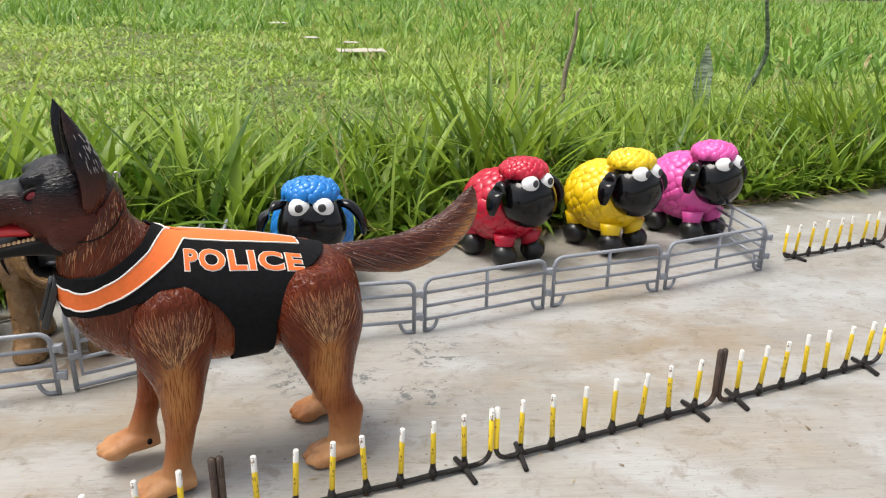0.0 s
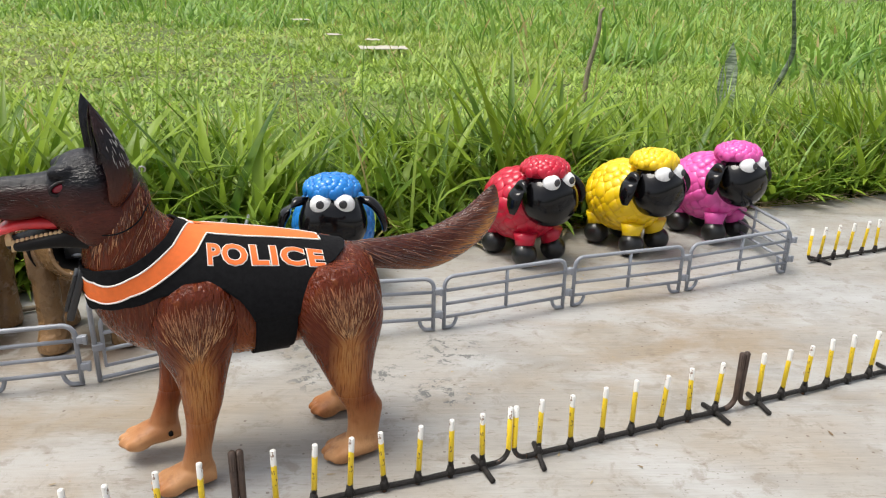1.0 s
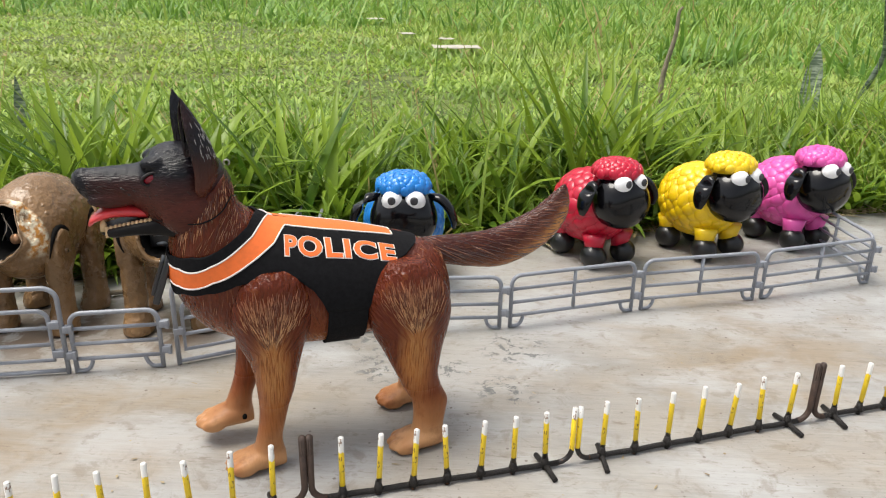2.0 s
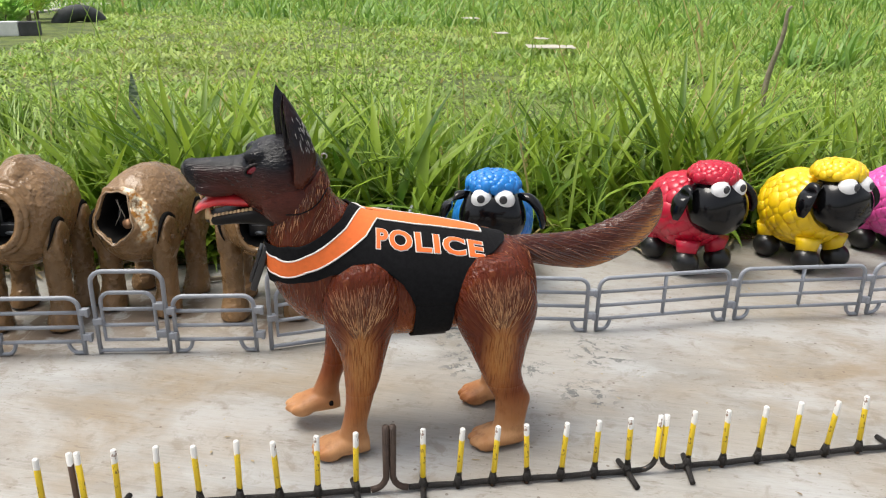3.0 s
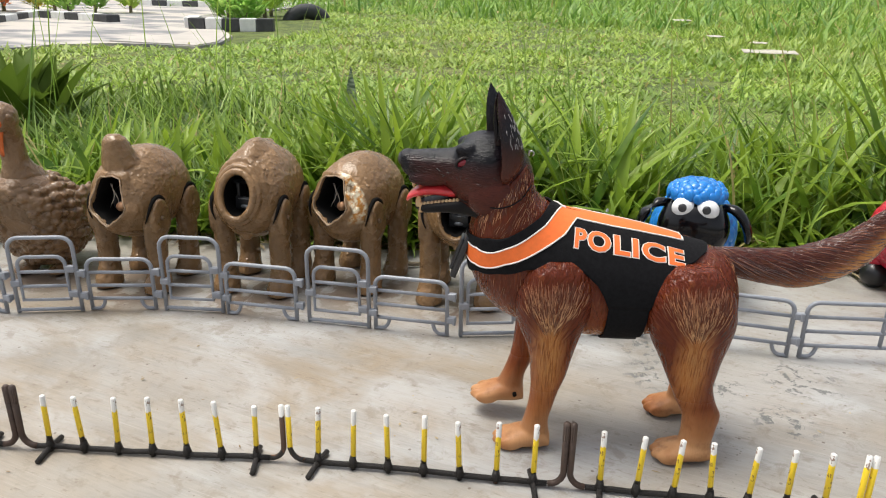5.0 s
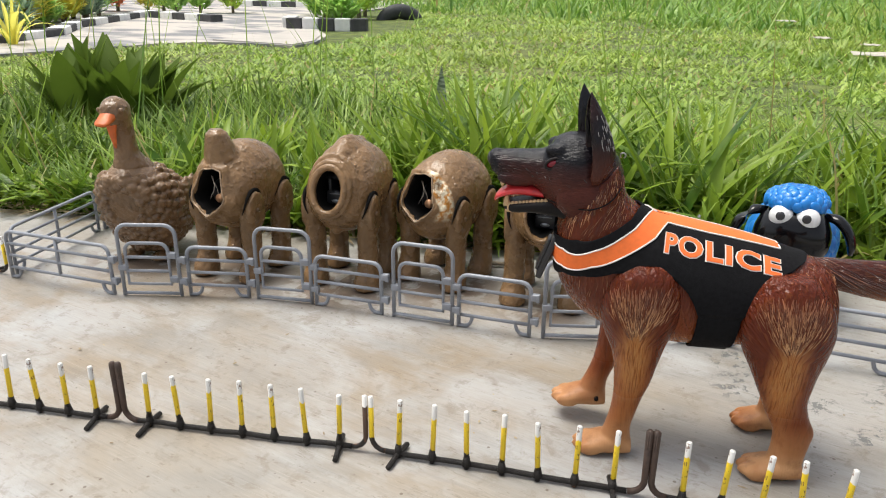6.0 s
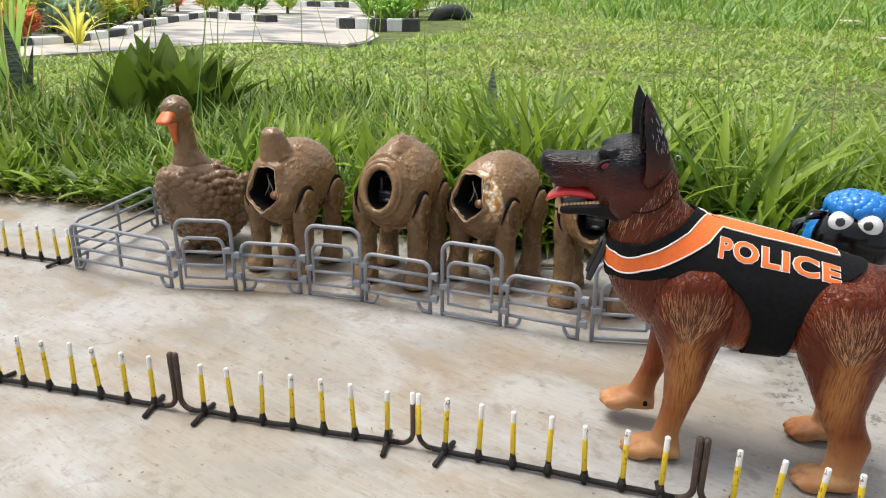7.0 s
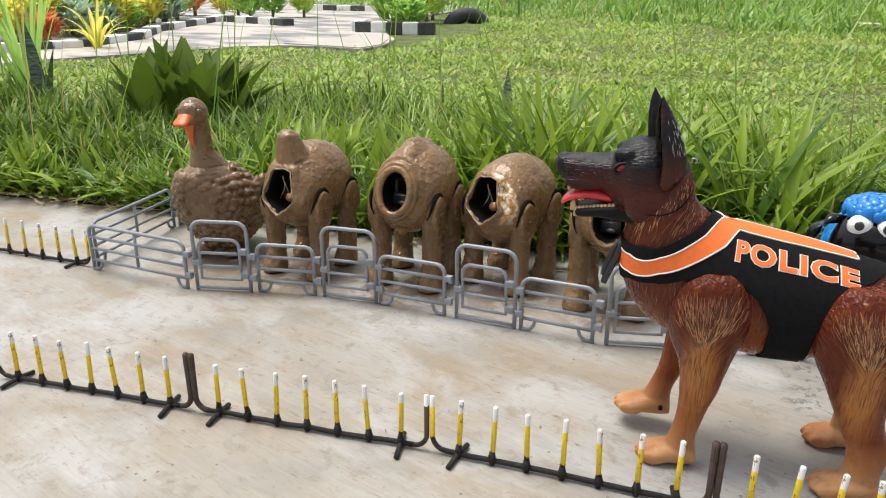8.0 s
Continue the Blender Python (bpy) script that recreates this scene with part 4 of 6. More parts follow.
def sheep(x, y, face, color, gaze, seed, scale=1.0):
    ob = thing("toy_sheep", "glossy %s plastic toy sheep with a black face" % color, "toy sheep", pose(x, y, 0, 0, 0, face) @ Matrix.Scale(scale, 4), "toy sheep in the pen")
    wool = WOOL[color]
    part("body", puffs((-0.008, 0, 0.0585), (0.0435, 0.0365, 0.0370), 185, 0.0080, seed=seed), wool, ob)
    head = Geo().loft([
        ((0.018, 0, 0.078), (0, 0, 0.022), (0, 0.022, 0)),
        ((0.024, 0, 0.077), (0, 0, 0.028), (0, 0.0290, 0)),
        ((0.036, 0, 0.074), (0.006, 0, 0.0285), (0, 0.0315, 0)),
        ((0.048, 0, 0.070), (0.006, 0, 0.0245), (0, 0.0285, 0)),
        ((0.055, 0, 0.066), (0.004, 0, 0.017), (0, 0.021, 0)),
        ((0.0585, 0, 0.064), (0.001, 0, 0.007), (0, 0.008, 0))], 28, 6)
    part("head", head, GLOSS_BLACK, ob, "glossy black plastic head")
    part("wool_cap", puffs((0.027, 0, 0.1025), (0.0236, 0.0246, 0.0128), 120, 0.0050, lambda d: d.z > -0.02, seed + 3), wool, ob)
    for s in (1, -1):
        eye = part("eye", Geo().ball((0.0480, s * 0.0101, 0.0940), (0.0085, 0.0100, 0.0100), 20, 14), EYE_WHITE, ob, "white bulging eye")
        gx, gy = gaze
        part("pupil", Geo().ball((0.0478 + 0.0085 * math.sqrt(1 - (gx * gx + gy * gy) / 0.0100 ** 2), s * 0.0101 + gy, 0.0940 + gx), (0.0017, 0.0037, 0.0039), 14, 8), PUPIL, eye)
        ear = Geo().loft([
            ((0.028, s * 0.022, 0.093), (0.004, 0, 0), (0, 0.002, 0.003)),
            ((0.030, s * 0.033, 0.092), (0.0075, 0, 0), (0, 0.0028 * s, 0.0035)),
            ((0.032, s * 0.042, 0.084), (0.0095, 0, 0), (0, 0.0042, 0.002 * s)),
            ((0.033, s * 0.0465, 0.073), (0.0085, 0, 0), (0, 0.004, 0)),
            ((0.033, s * 0.0470, 0.064), (0.004, 0, 0), (0, 0.002, 0))], 16, 5)
        part("ear", ear, GLOSS_BLACK, ob)
    for px in (0.022, -0.030):
        for s in (1, -1):
            leg = part("leg", Geo().tube([(px, s * 0.018, 0.036), (px, s * 0.018, 0.026), (px, s * 0.0185, 0.016)], [0.013, 0.0105, 0.009], 14), wool, ob)
            part("foot", Geo().ball((px + 0.003, s * 0.0205, 0.0132), (0.0142, 0.0134, 0.0132), 20, 14), DUST_BLACK, leg)
    part("tail", Geo().ball((-0.049, 0, 0.058), (0.010, 0.009, 0.011), 12, 8), wool, ob)
    return ob


sheep(-0.0486, 0.9853, -85.0, "blue", (0.0022, -0.0006), 11, 1.087)
sheep(0.1680, 1.0700, -58.0, "red", (0.0024, 0.0002), 12, 1.09)
sheep(0.3035, 1.1060, -58.0, "yellow", (0.0016, 0.0020), 13, 1.11)
sheep(0.4265, 1.1545, -61.0, "pink", (0.0018, 0.0020), 14, 1.11)


# ======== headless mud-covered toys ========
def five(a):
    """Radius of a five-cornered hole with a flat top, against its round one."""
    w = (a + math.pi / 5) % (2 * math.pi / 5) - math.pi / 5
    return min(1.13, 0.94 / math.cos(w)) * (1 + 0.05 * math.sin(3 * a + 1) + 0.025 * math.sin(11 * a))


def mud_animal(x, y, face, label, kind):
    ob = thing("headless_toy", label, "toy animal", pose(x, y, 0, 0, 0, face) @ Matrix.Scale(1.08, 4), "headless toys in the pen")
    skin = MUD_RUST if kind == "worn" else MUD
    zc = {"oval": 0.097, "round": 0.097, "worn": 0.087, "horned": 0.093}[kind]
    zo = zc - 0.003 + {"oval": 0.0, "round": 0.007, "worn": 0.009, "horned": 0.003}[kind]
    hip = 0.081 + {"oval": -0.004, "round": -0.006, "worn": -0.010, "horned": -0.009}[kind]
    torn = kind in ("worn", "horned")
    hz, hw = 0.0395, 0.0345
    # shell: outside from the tail to the rim, then back inside
    oval = kind in ("oval",)
    ow, oh = (0.0150, 0.0215) if oval else (0.0155, 0.0200) if kind == "round" else (0.0165, 0.0210)
    sec = [
        ((-0.052, 0, zc - 0.004), (0, 0, 0.006), (0, 0.006, 0)),
        ((-0.048, 0, zc - 0.003), (0, 0, 0.024), (0, 0.021, 0)),
        ((-0.034, 0, zc - 0.002), (0, 0, hz * 0.93), (0, hw * 0.95, 0)),
        ((-0.008, 0, zc - 0.001), (0, 0, hz * 1.05), (0, hw, 0)),
        ((0.016, 0, zc - 0.004), (0, 0, hz), (0, hw, 0)),
        ((0.032, 0, zc - 0.003), (-0.004, 0, hz * 0.80), (0, hw * 0.84, 0)),
        ((0.041, 0, zo), (-0.006, 0, oh * 1.22), (0, ow * 1.28, 0)),
        ((0.044, 0, zo), (-0.006, 0, oh * 1.10), (0, ow * 1.12, 0)),
        ((0.044, 0, zo), (-0.006, 0, oh), (0, ow, 0)),
        ((0.038, 0, zo), (-0.006, 0, oh * 0.95), (0, ow * 0.95, 0)),
        ((0.010, 0, zo), (-0.002, 0, oh * 1.1), (0, ow * 1.1, 0)),
        ((-0.004, 0, zo), (0, 0, oh * 0.9), (0, ow * 0.9, 0))]
    rings = loft_rings(sec, 40, 5)
    if torn:
        # a broken, five-cornered edge
        for k in range(28, len(rings)):
            mid = np.mean(rings[k], axis=0)
            for q in range(40):
                rings[k][q] = mid + (np.array(rings[k][q]) - mid) * five(2 * math.pi * q / 40)
    g = Geo().rings(rings)
    if kind == "oval" or kind == "round":
        g.loft([((x, 0, zc + hz * 0.72), (0, 0, hz * 0.28 + t), (0, w, 0)) for x, t, w in ((-0.036, 0.0, 0.006), (-0.020, 0.0035, 0.014), (0.000, 0.0075, 0.016), (0.016, 0.0020, 0.014), (0.028, -0.006, 0.006))], 18, 4, 1.6)
        g.ball((0.030, 0, zc - hz * 0.92), (0.006, 0.005, 0.006), 10, 8)
    if kind == "round":
        for x, k, r in ((0.0415, 1.20, 0.0036), (0.0340, 1.42, 0.0040)):
            g.tube([(x - 0.006 * math.cos(q), ow * k * math.sin(q), zo + oh * k * math.cos(q)) for q in [2 * math.pi * i / 30 for i in range(30)]], r, 10, True)
    if kind == "horned":
        g.tube([(0.020, 0, zc + 0.030), (0.024, 0, zc + 0.044), (0.025, 0, zc + 0.052), (0.025, 0, zc + 0.056)], [0.017, 0.0125, 0.010, 0.005], 16)
    if kind == "round":
        g.tube([(-0.046, 0, zc + 0.010), (-0.058, 0, zc + 0.004), (-0.062, 0, zc - 0.010)], [0.009, 0.009, 0.006], 12)
    body = melt(part("body", g, skin, ob), 0.0012, 2, 0.0018, 0.009)
    # near-black liner: paints the shade inside the opening
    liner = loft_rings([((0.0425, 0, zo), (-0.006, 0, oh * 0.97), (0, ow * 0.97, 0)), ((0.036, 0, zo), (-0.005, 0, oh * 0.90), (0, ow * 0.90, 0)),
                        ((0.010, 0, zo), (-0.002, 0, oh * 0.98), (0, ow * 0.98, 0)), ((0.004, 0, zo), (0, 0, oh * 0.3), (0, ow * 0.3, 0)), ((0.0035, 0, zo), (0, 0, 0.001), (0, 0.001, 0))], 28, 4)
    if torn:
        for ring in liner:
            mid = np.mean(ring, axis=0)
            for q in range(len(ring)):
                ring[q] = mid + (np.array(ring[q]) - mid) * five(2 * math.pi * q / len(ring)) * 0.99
    part("hollow", Geo().rings(liner, False), HOLLOW, body, "hollow lined near-black for its inner shade")
    rim = []
    for i in range(28):
        a = 2 * math.pi * i / 28
        low = five(a) * 1.02 if torn else 1.03
        rim.append((0.0447 - 0.006 * math.cos(a), ow * low * math.sin(a), zo + oh * low * math.cos(a)))
    part("rim", Geo().tube(rim, 0.0007 if torn else 0.0034 if kind == "round" else 0.0018, 8, True), RIM_PALE if kind in ("worn", "horned") else skin, body, "broken pale plastic edge" if kind in ("worn", "horned") else "")
    # works inside the opening
    if kind in ("oval", "round"):
        w = Geo().box((0.020, 0, (zo + 0.003) - 0.014), (0.020, 0.018, 0.012), 0.001)
        w.box((0.022, 0.006, (zo + 0.003) - 0.004), (0.014, 0.003, 0.016), 0.0006)
        w.box((0.022, -0.006, (zo + 0.003) - 0.004), (0.014, 0.003, 0.016), 0.0006)
        w.tube([(0.022, -0.013, (zo + 0.003) + 0.004), (0.022, 0.013, (zo + 0.003) + 0.004)], 0.0022, 10)
        w.tube([(0.018, -0.015, (zo + 0.003) + 0.010), (0.018, 0.015, (zo + 0.003) + 0.010)], 0.0026, 10)
        part("gearbox", w, GEAR, body, "black gearbox inside the opening")
        p = Geo().tube([(0.028, 0, (zo + 0.003) - 0.020), (0.028, 0, (zo + 0.003) - 0.008)], 0.0016, 8)
        p.tube([(0.029, -0.006, (zo + 0.003) - 0.010), (0.029, 0.006, (zo + 0.003) - 0.010)], 0.0012, 8).ball((0.027, 0, (zo + 0.003) - 0.017), (0.004, 0.007, 0.003), 10, 6)
        part("pin", p, GEAR_GREY, body)
    else:
        w = Geo().tube([(0.014, -0.010, (zo + 0.003) - 0.010), (0.014, -0.0085, (zo + 0.003) - 0.010)], 0.012, 20)
        part("gear", w, GEAR, body)
        part("motor", Geo().tube([(0.026, 0.004, zo - 0.009), (0.0355, 0.005, zo - 0.008)], 0.0042, 14), COPPER, body, "copper-coloured motor")
        for k in (-1, 0):
            c = [(0.030 + 0.0015 * i - 0.0004 * i * i, 0.004 * k - 0.003 + 0.004 * math.sin(i * 0.9 + k), zo - 0.012 + 0.0045 * i) for i in range(6)]
            part("wire", Geo().tube(c, 0.0003, 6), WIRE, body)
    # legs
    for px, front in ((0.020, True), (-0.030, False)):
        for s in (1, -1):
            yy = s * (hw - 0.0085)
            lg = Geo()
            lg.loft([((px, s * y, hip), (s * 0.0130 * k, 0, 0), (0, 0, 0.0190 * k)) for y, k in ((0.022, 0.92), (0.030, 1.0), (0.0352, 1.0), (0.0366, 0.90), (0.0372, 0.60), (0.0373, 0.05))], 28, 3)
            lg.loft([
                ((px, yy, hip - 0.001), (0.0120, 0, 0), (0, 0.007, 0)),
                ((px + 0.001, yy + s * 0.001, 0.062), (0.0118, 0, 0), (0, 0.0090, 0)),
                ((px + 0.001, yy + s * 0.001, 0.040), (0.0104, 0, 0), (0, 0.0098, 0)),
                ((px + 0.002, yy + s * 0.001, 0.022), (0.0102, 0, 0), (0, 0.0098, 0)),
                ((px + 0.005, yy + s * 0.001, 0.010), (0.0138, 0, 0), (0, 0.0118, 0)),
                ((px + 0.006, yy + s * 0.001, 0.0015), (0.0146, 0, 0), (0, 0.0126, 0))], 18, 4)
            leg = melt(part("leg", lg, MUD, ob), 0.0014, 2, 0.0022, 0.009)
            gap = []
            for q in range(-5, 186, 10):
                gx, gz = px + 0.0142 * math.cos(radians(q)), hip + 0.0204 * math.sin(radians(q))
                gap.append((gx, s * (hw * 0.985 * math.sqrt(max(0.05, 1 - ((gz - zc + 0.002) / (hz * 1.01)) ** 2)) - 0.0008), gz))
            part("joint_gap", Geo().tube(gap, [0.0004 + 0.0017 * max(0.0, math.sin(radians(0.95 * q + 5))) for q in range(-5, 186, 10)], 8), HOLLOW, leg, "dark gap round the leg joint")
            part("pivot", Geo().tube([(px + 0.001, s * 0.0355, hip + 0.001), (px + 0.001, s * 0.0382, hip + 0.001)], [0.0026, 0.0020], 10), MUD_DUCK, leg)
    return ob


mud_animal(-0.2545, 0.8630, -75.0, "headless brown mud-covered toy animal with an oval neck opening", "oval")
mud_animal(-0.3709, 0.8537, -92.2, "headless muddy toy animal with gold wear round its opening", "worn")
mud_animal(-0.4539, 0.7972, -76.0, "headless brown muddy toy animal with a round neck opening", "round")
mud_animal(-0.5692, 0.7510, -80.0, "headless muddy toy animal with a stub on its back", "horned")


def duck(x, y, face):
    ob = thing("toy_duck", "mud-covered brown toy duck with an orange beak", "toy duck", pose(x, y, 0, 0, 0, face) @ Matrix.Scale(1.088, 4))
    sec = [
        ((-0.060, 0, 0.044), (0, 0, 0.004), (0, 0.006, 0)),
        ((-0.050, 0, 0.045), (0.003, 0, 0.018), (0, 0.020, 0)),
        ((-0.032, 0, 0.049), (0.004, 0, 0.035), (0, 0.034, 0)),
        ((-0.006, 0, 0.055), (0.004, 0, 0.047), (0, 0.041, 0)),
        ((0.016, 0, 0.060), (0.006, 0, 0.047), (0, 0.039, 0)),
        ((0.031, 0, 0.065), (0.008, 0, 0.033), (0, 0.029, 0)),
        ((0.039, 0, 0.066), (0.003, 0, 0.013), (0, 0.013, 0))]
    g = Geo().loft(sec, 30, 5)
    rings = loft_rings(sec, 30, 5)
    for i in range(2, len(rings) - 2):
        mid = Vector(rings[i].mean(axis=0))
        for j in range(i % 2, 30, 2):
            p = Vector(rings[i][j]) + Vector([0.0024 * (noise.random() - 0.4) for _ in range(3)])
            if p.z > 0.097 and p.x > -0.012:
                continue
            d = (p - mid).normalized() + Vector((0.55, 0, 0.1))
            k = 0.80 + 0.5 * noise.random()
            g.ball(p, (0.0056 * k, 0.0048 * k, 0.0048), 7, 5, d.to_track_quat("Z", "Y").to_matrix())
    body = melt(part("body", g, MUD_DUCK, ob), 0.0009, 1, 0.0012, 0.006)
    n = Geo().loft([
        ((0.006, 0, 0.088), (0.023, 0, -0.008), (0, 0.022, 0)),
        ((0.015, 0, 0.104), (0.0185, 0, -0.003), (0, 0.0175, 0)),
        ((0.020, 0, 0.118), (0.0125, 0, 0), (0, 0.0115, 0)),
        ((0.023, 0, 0.138), (0.0118, 0, 0), (0, 0.0110, 0)),
        ((0.027, 0, 0.150), (0.0130, 0, 0), (0, 0.0120, 0))], 20, 5)
    n.ball((0.030, 0, 0.158), (0.0165, 0.0135, 0.0150), 20, 14)
    neck = melt(part("neck_and_head", n, MUD_DUCK, ob), 0.0012, 3, 0.0020, 0.007)
    b = Geo().loft([
        ((0.040, 0, 0.157), (0, 0, 0.0070), (0, 0.0085, 0)),
        ((0.047, 0, 0.154), (0, 0, 0.0052), (0, 0.0075, 0)),
        ((0.053, 0, 0.151), (0, 0, 0.0034), (0, 0.0078, 0)),
        ((0.057, 0, 0.150), (0, 0, 0.0012), (0, 0.0046, 0))], 18, 5)
    part("beak", b, BEAK, neck, "orange beak")
    part("throat_patch", Geo().loft([((0.0385, 0, 0.152), (0, 0, 0.006), (0, 0.007, 0)), ((0.0395, 0, 0.142), (0.002, 0, 0.004), (0, 0.0045, 0)), ((0.0378, 0, 0.128), (0.001, 0, 0.004), (0, 0.002, 0))], 12, 4), BEAK, neck, "bare orange throat patch")
    for s in (1, -1):
        part("eye", Geo().ball((0.0375, s * 0.0115, 0.161), 0.0026, 10, 8), MUD_DUCK, neck)
        w = Geo().ball((-0.016, s * 0.037, 0.062), (0.036, 0.007, 0.020), 20, 12, Matrix.Rotation(radians(12), 3, "Y"))
        for d in fib(120):
            if d.y * s > 0.1:
                w.ball(Matrix.Rotation(radians(12), 3, "Y") @ Vector((d.x * 0.036, d.y * 0.007, d.z * 0.020)) + Vector((-0.016, s * 0.037, 0.062)), (0.0048, 0.0016, 0.0034), 6, 4)
        melt(part("wing", w, MUD_DUCK, ob), 0.0013, 1)
        f = Geo().tube([(0.000, s * 0.015, 0.024), (0.002, s * 0.016, 0.008)], 0.005, 10)
        f.ball((0.008, s * 0.017, 0.005), (0.016, 0.011, 0.0045), 14, 8)
        part("foot", f, MUD_DUCK, ob)
    return ob


duck(-0.6879, 0.7204, -67.7)


# ======== toy police dog ========
TORSO = [(-90, 122, -93, 110, 6), (-84, 139, -90, 92, 22), (-60, 146, -62, 85, 30), (-30, 154, -28, 81, 31), (0, 160, 2, 80, 33),
         (20, 164, 34, 85, 34), (32, 171, 62, 98, 31), (38, 178, 77, 122, 28.5), (40, 186, 79, 150, 26), (43, 197, 76, 164, 22.5)]
TORSO_A = np.array(TORSO, float) / 1000
TORSO_PAD = np.vstack([2 * TORSO_A[0] - TORSO_A[1], TORSO_A, 2 * TORSO_A[-1] - TORSO_A[-2]])


def on_torso(u, th, lift=0.0):
    """A place on the dog's trunk: u along the spine from rump to neck, th round it from the back; th > 0 on its left."""
    i = min(int(u), len(TORSO) - 2)
    t = u - i
    p0, p1, p2, p3 = TORSO_PAD[i:i + 4]
    tx, tz, bx, bz, w = 0.5 * (2 * p1 + (p2 - p0) * t + (2 * p0 - 5 * p1 + 4 * p2 - p3) * t * t + (3 * p1 - p0 - 3 * p2 + p3) * t ** 3)
    ax, azz = (tx - bx) / 2, (tz - bz) / 2
    h = math.hypot(ax, azz)
    c, s = math.cos(th), math.sin(th)
    n = Vector((ax / h * c * w, s * h, azz / h * c * w)).normalized()
    return Vector(((tx + bx) / 2 + ax * c, w * s, (tz + bz) / 2 + azz * c)) + n * lift


def between(table, x):
    return float(np.interp(x, [a for a, _ in table], [b for _, b in table]))


def vest_patch(lo, hi, u0, u1, side, lift, nu=150, nt=26):
    rows = []
    for i in range(nu + 1):
        u = u0 + (u1 - u0) * i / nu
        a, b = between(lo, u), between(hi, u)
        rows.append([on_torso(u, side * (a + (b - a) * j / nt), lift) for j in range(nt + 1)])
    verts = [p for r in rows for p in r]
    faces = []
    for i in range(nu):
        for j in range(nt):
            a = i * (nt + 1) + j
            q = (a, a + 1, a + nt + 2, a + nt + 1)
            faces.append(q if side < 0 else tuple(reversed(q)))
    return verts, faces


def strip(outer, inner, side, lift, n=90, k=5):
    """A band on the trunk between two edges given as (u, th) points."""
    def along(line, t):
        f = t * (len(line) - 1)
        i = min(int(f), len(line) - 2)
        return [line[i][d] + (line[i + 1][d] - line[i][d]) * (f - i) for d in (0, 1)]
    rows = []
    for i in range(n + 1):
        o, q = along(outer, i / n), along(inner, i / n)
        rows.append([on_torso(o[0] + (q[0] - o[0]) * j / k, side * (o[1] + (q[1] - o[1]) * j / k), lift) for j in range(k + 1)])
    faces = []
    for i in range(n):
        for j in range(k):
            a = i * (k + 1) + j
            q = (a, a + 1, a + k + 2, a + k + 1)
            faces.append(q if side < 0 else tuple(reversed(q)))
    edges = [[r[0] for r in rows], [r[-1] for r in rows]]
    return [p for r in rows for p in r], faces, edges


def lettering(word, offset, lift, extrude):
    """Raised block letters laid on the vest's left flank."""
    cu = bpy.data.curves.new("letters", "FONT")
    cu.body, cu.size, cu.offset, cu.resolution_u = word, 1.0, offset, 3
    cu.space_character = 1.12
    ob = new("letters", cu)
    me = bpy.data.meshes.new_from_object(ob.evaluated_get(bpy.context.evaluated_depsgraph_get()))
    bpy.data.objects.remove(ob)
    bm = bmesh.new()
    bm.from_mesh(me)
    bmesh.ops.triangulate(bm, faces=list(bm.faces))
    bmesh.ops.subdivide_edges(bm, edges=list(bm.edges), cuts=3, use_grid_fill=True)
    base = LETTER_BOX
    for v in bm.verts:
        fx = (v.co.x - base[0]) / (base[1] - base[0])
        fz = (v.co.y - base[2]) / (base[3] - base[2])
        v.co = on_torso(4.58 - 2.30 * fx, 0.868 - 0.325 * fz, lift)
    bm.to_mesh(me)
    bm.free()
    bpy.data.curves.remove(cu)
    return me


def letter_box(word):
    cu = bpy.data.curves.new("letters", "FONT")
    cu.body, cu.size, cu.space_character = word, 1.0, 1.12
    ob = new("letters", cu)
    me = bpy.data.meshes.new_from_object(ob.evaluated_get(bpy.context.evaluated_depsgraph_get()))
    xs, ys = [v.co.x for v in me.vertices], [v.co.y for v in me.vertices]
    bpy.data.objects.remove(ob)
    bpy.data.meshes.remove(me)
    bpy.data.curves.remove(cu)
    return min(xs), max(xs), min(ys), max(ys)


LETTER_BOX = letter_box("POLICE")


def on_rings(rings, i, a):
    """A place on a lofted body: i counts its rings, a is the angle round it."""
    n = len(rings[0])
    i = min(max(i, 0.0), len(rings) - 1.001)
    j = (a / (2 * math.pi) * n) % n
    i0, j0 = int(i), int(j)
    fi, fj = i - i0, j - j0
    j1 = (j0 + 1) % n
    r0 = np.array(rings[i0][j0 % n]) * (1 - fj) + np.array(rings[i0][j1]) * fj
    r1 = np.array(rings[i0 + 1][j0 % n]) * (1 - fj) + np.array(rings[i0 + 1][j1]) * fj
    return Vector(r0 * (1 - fi) + r1 * fi)


def stroke(g, pts, r):
    """One raised hair of the moulded coat."""
    g.tube(pts, [r * 0.25, r, r * 0.9, r * 0.15], 4)


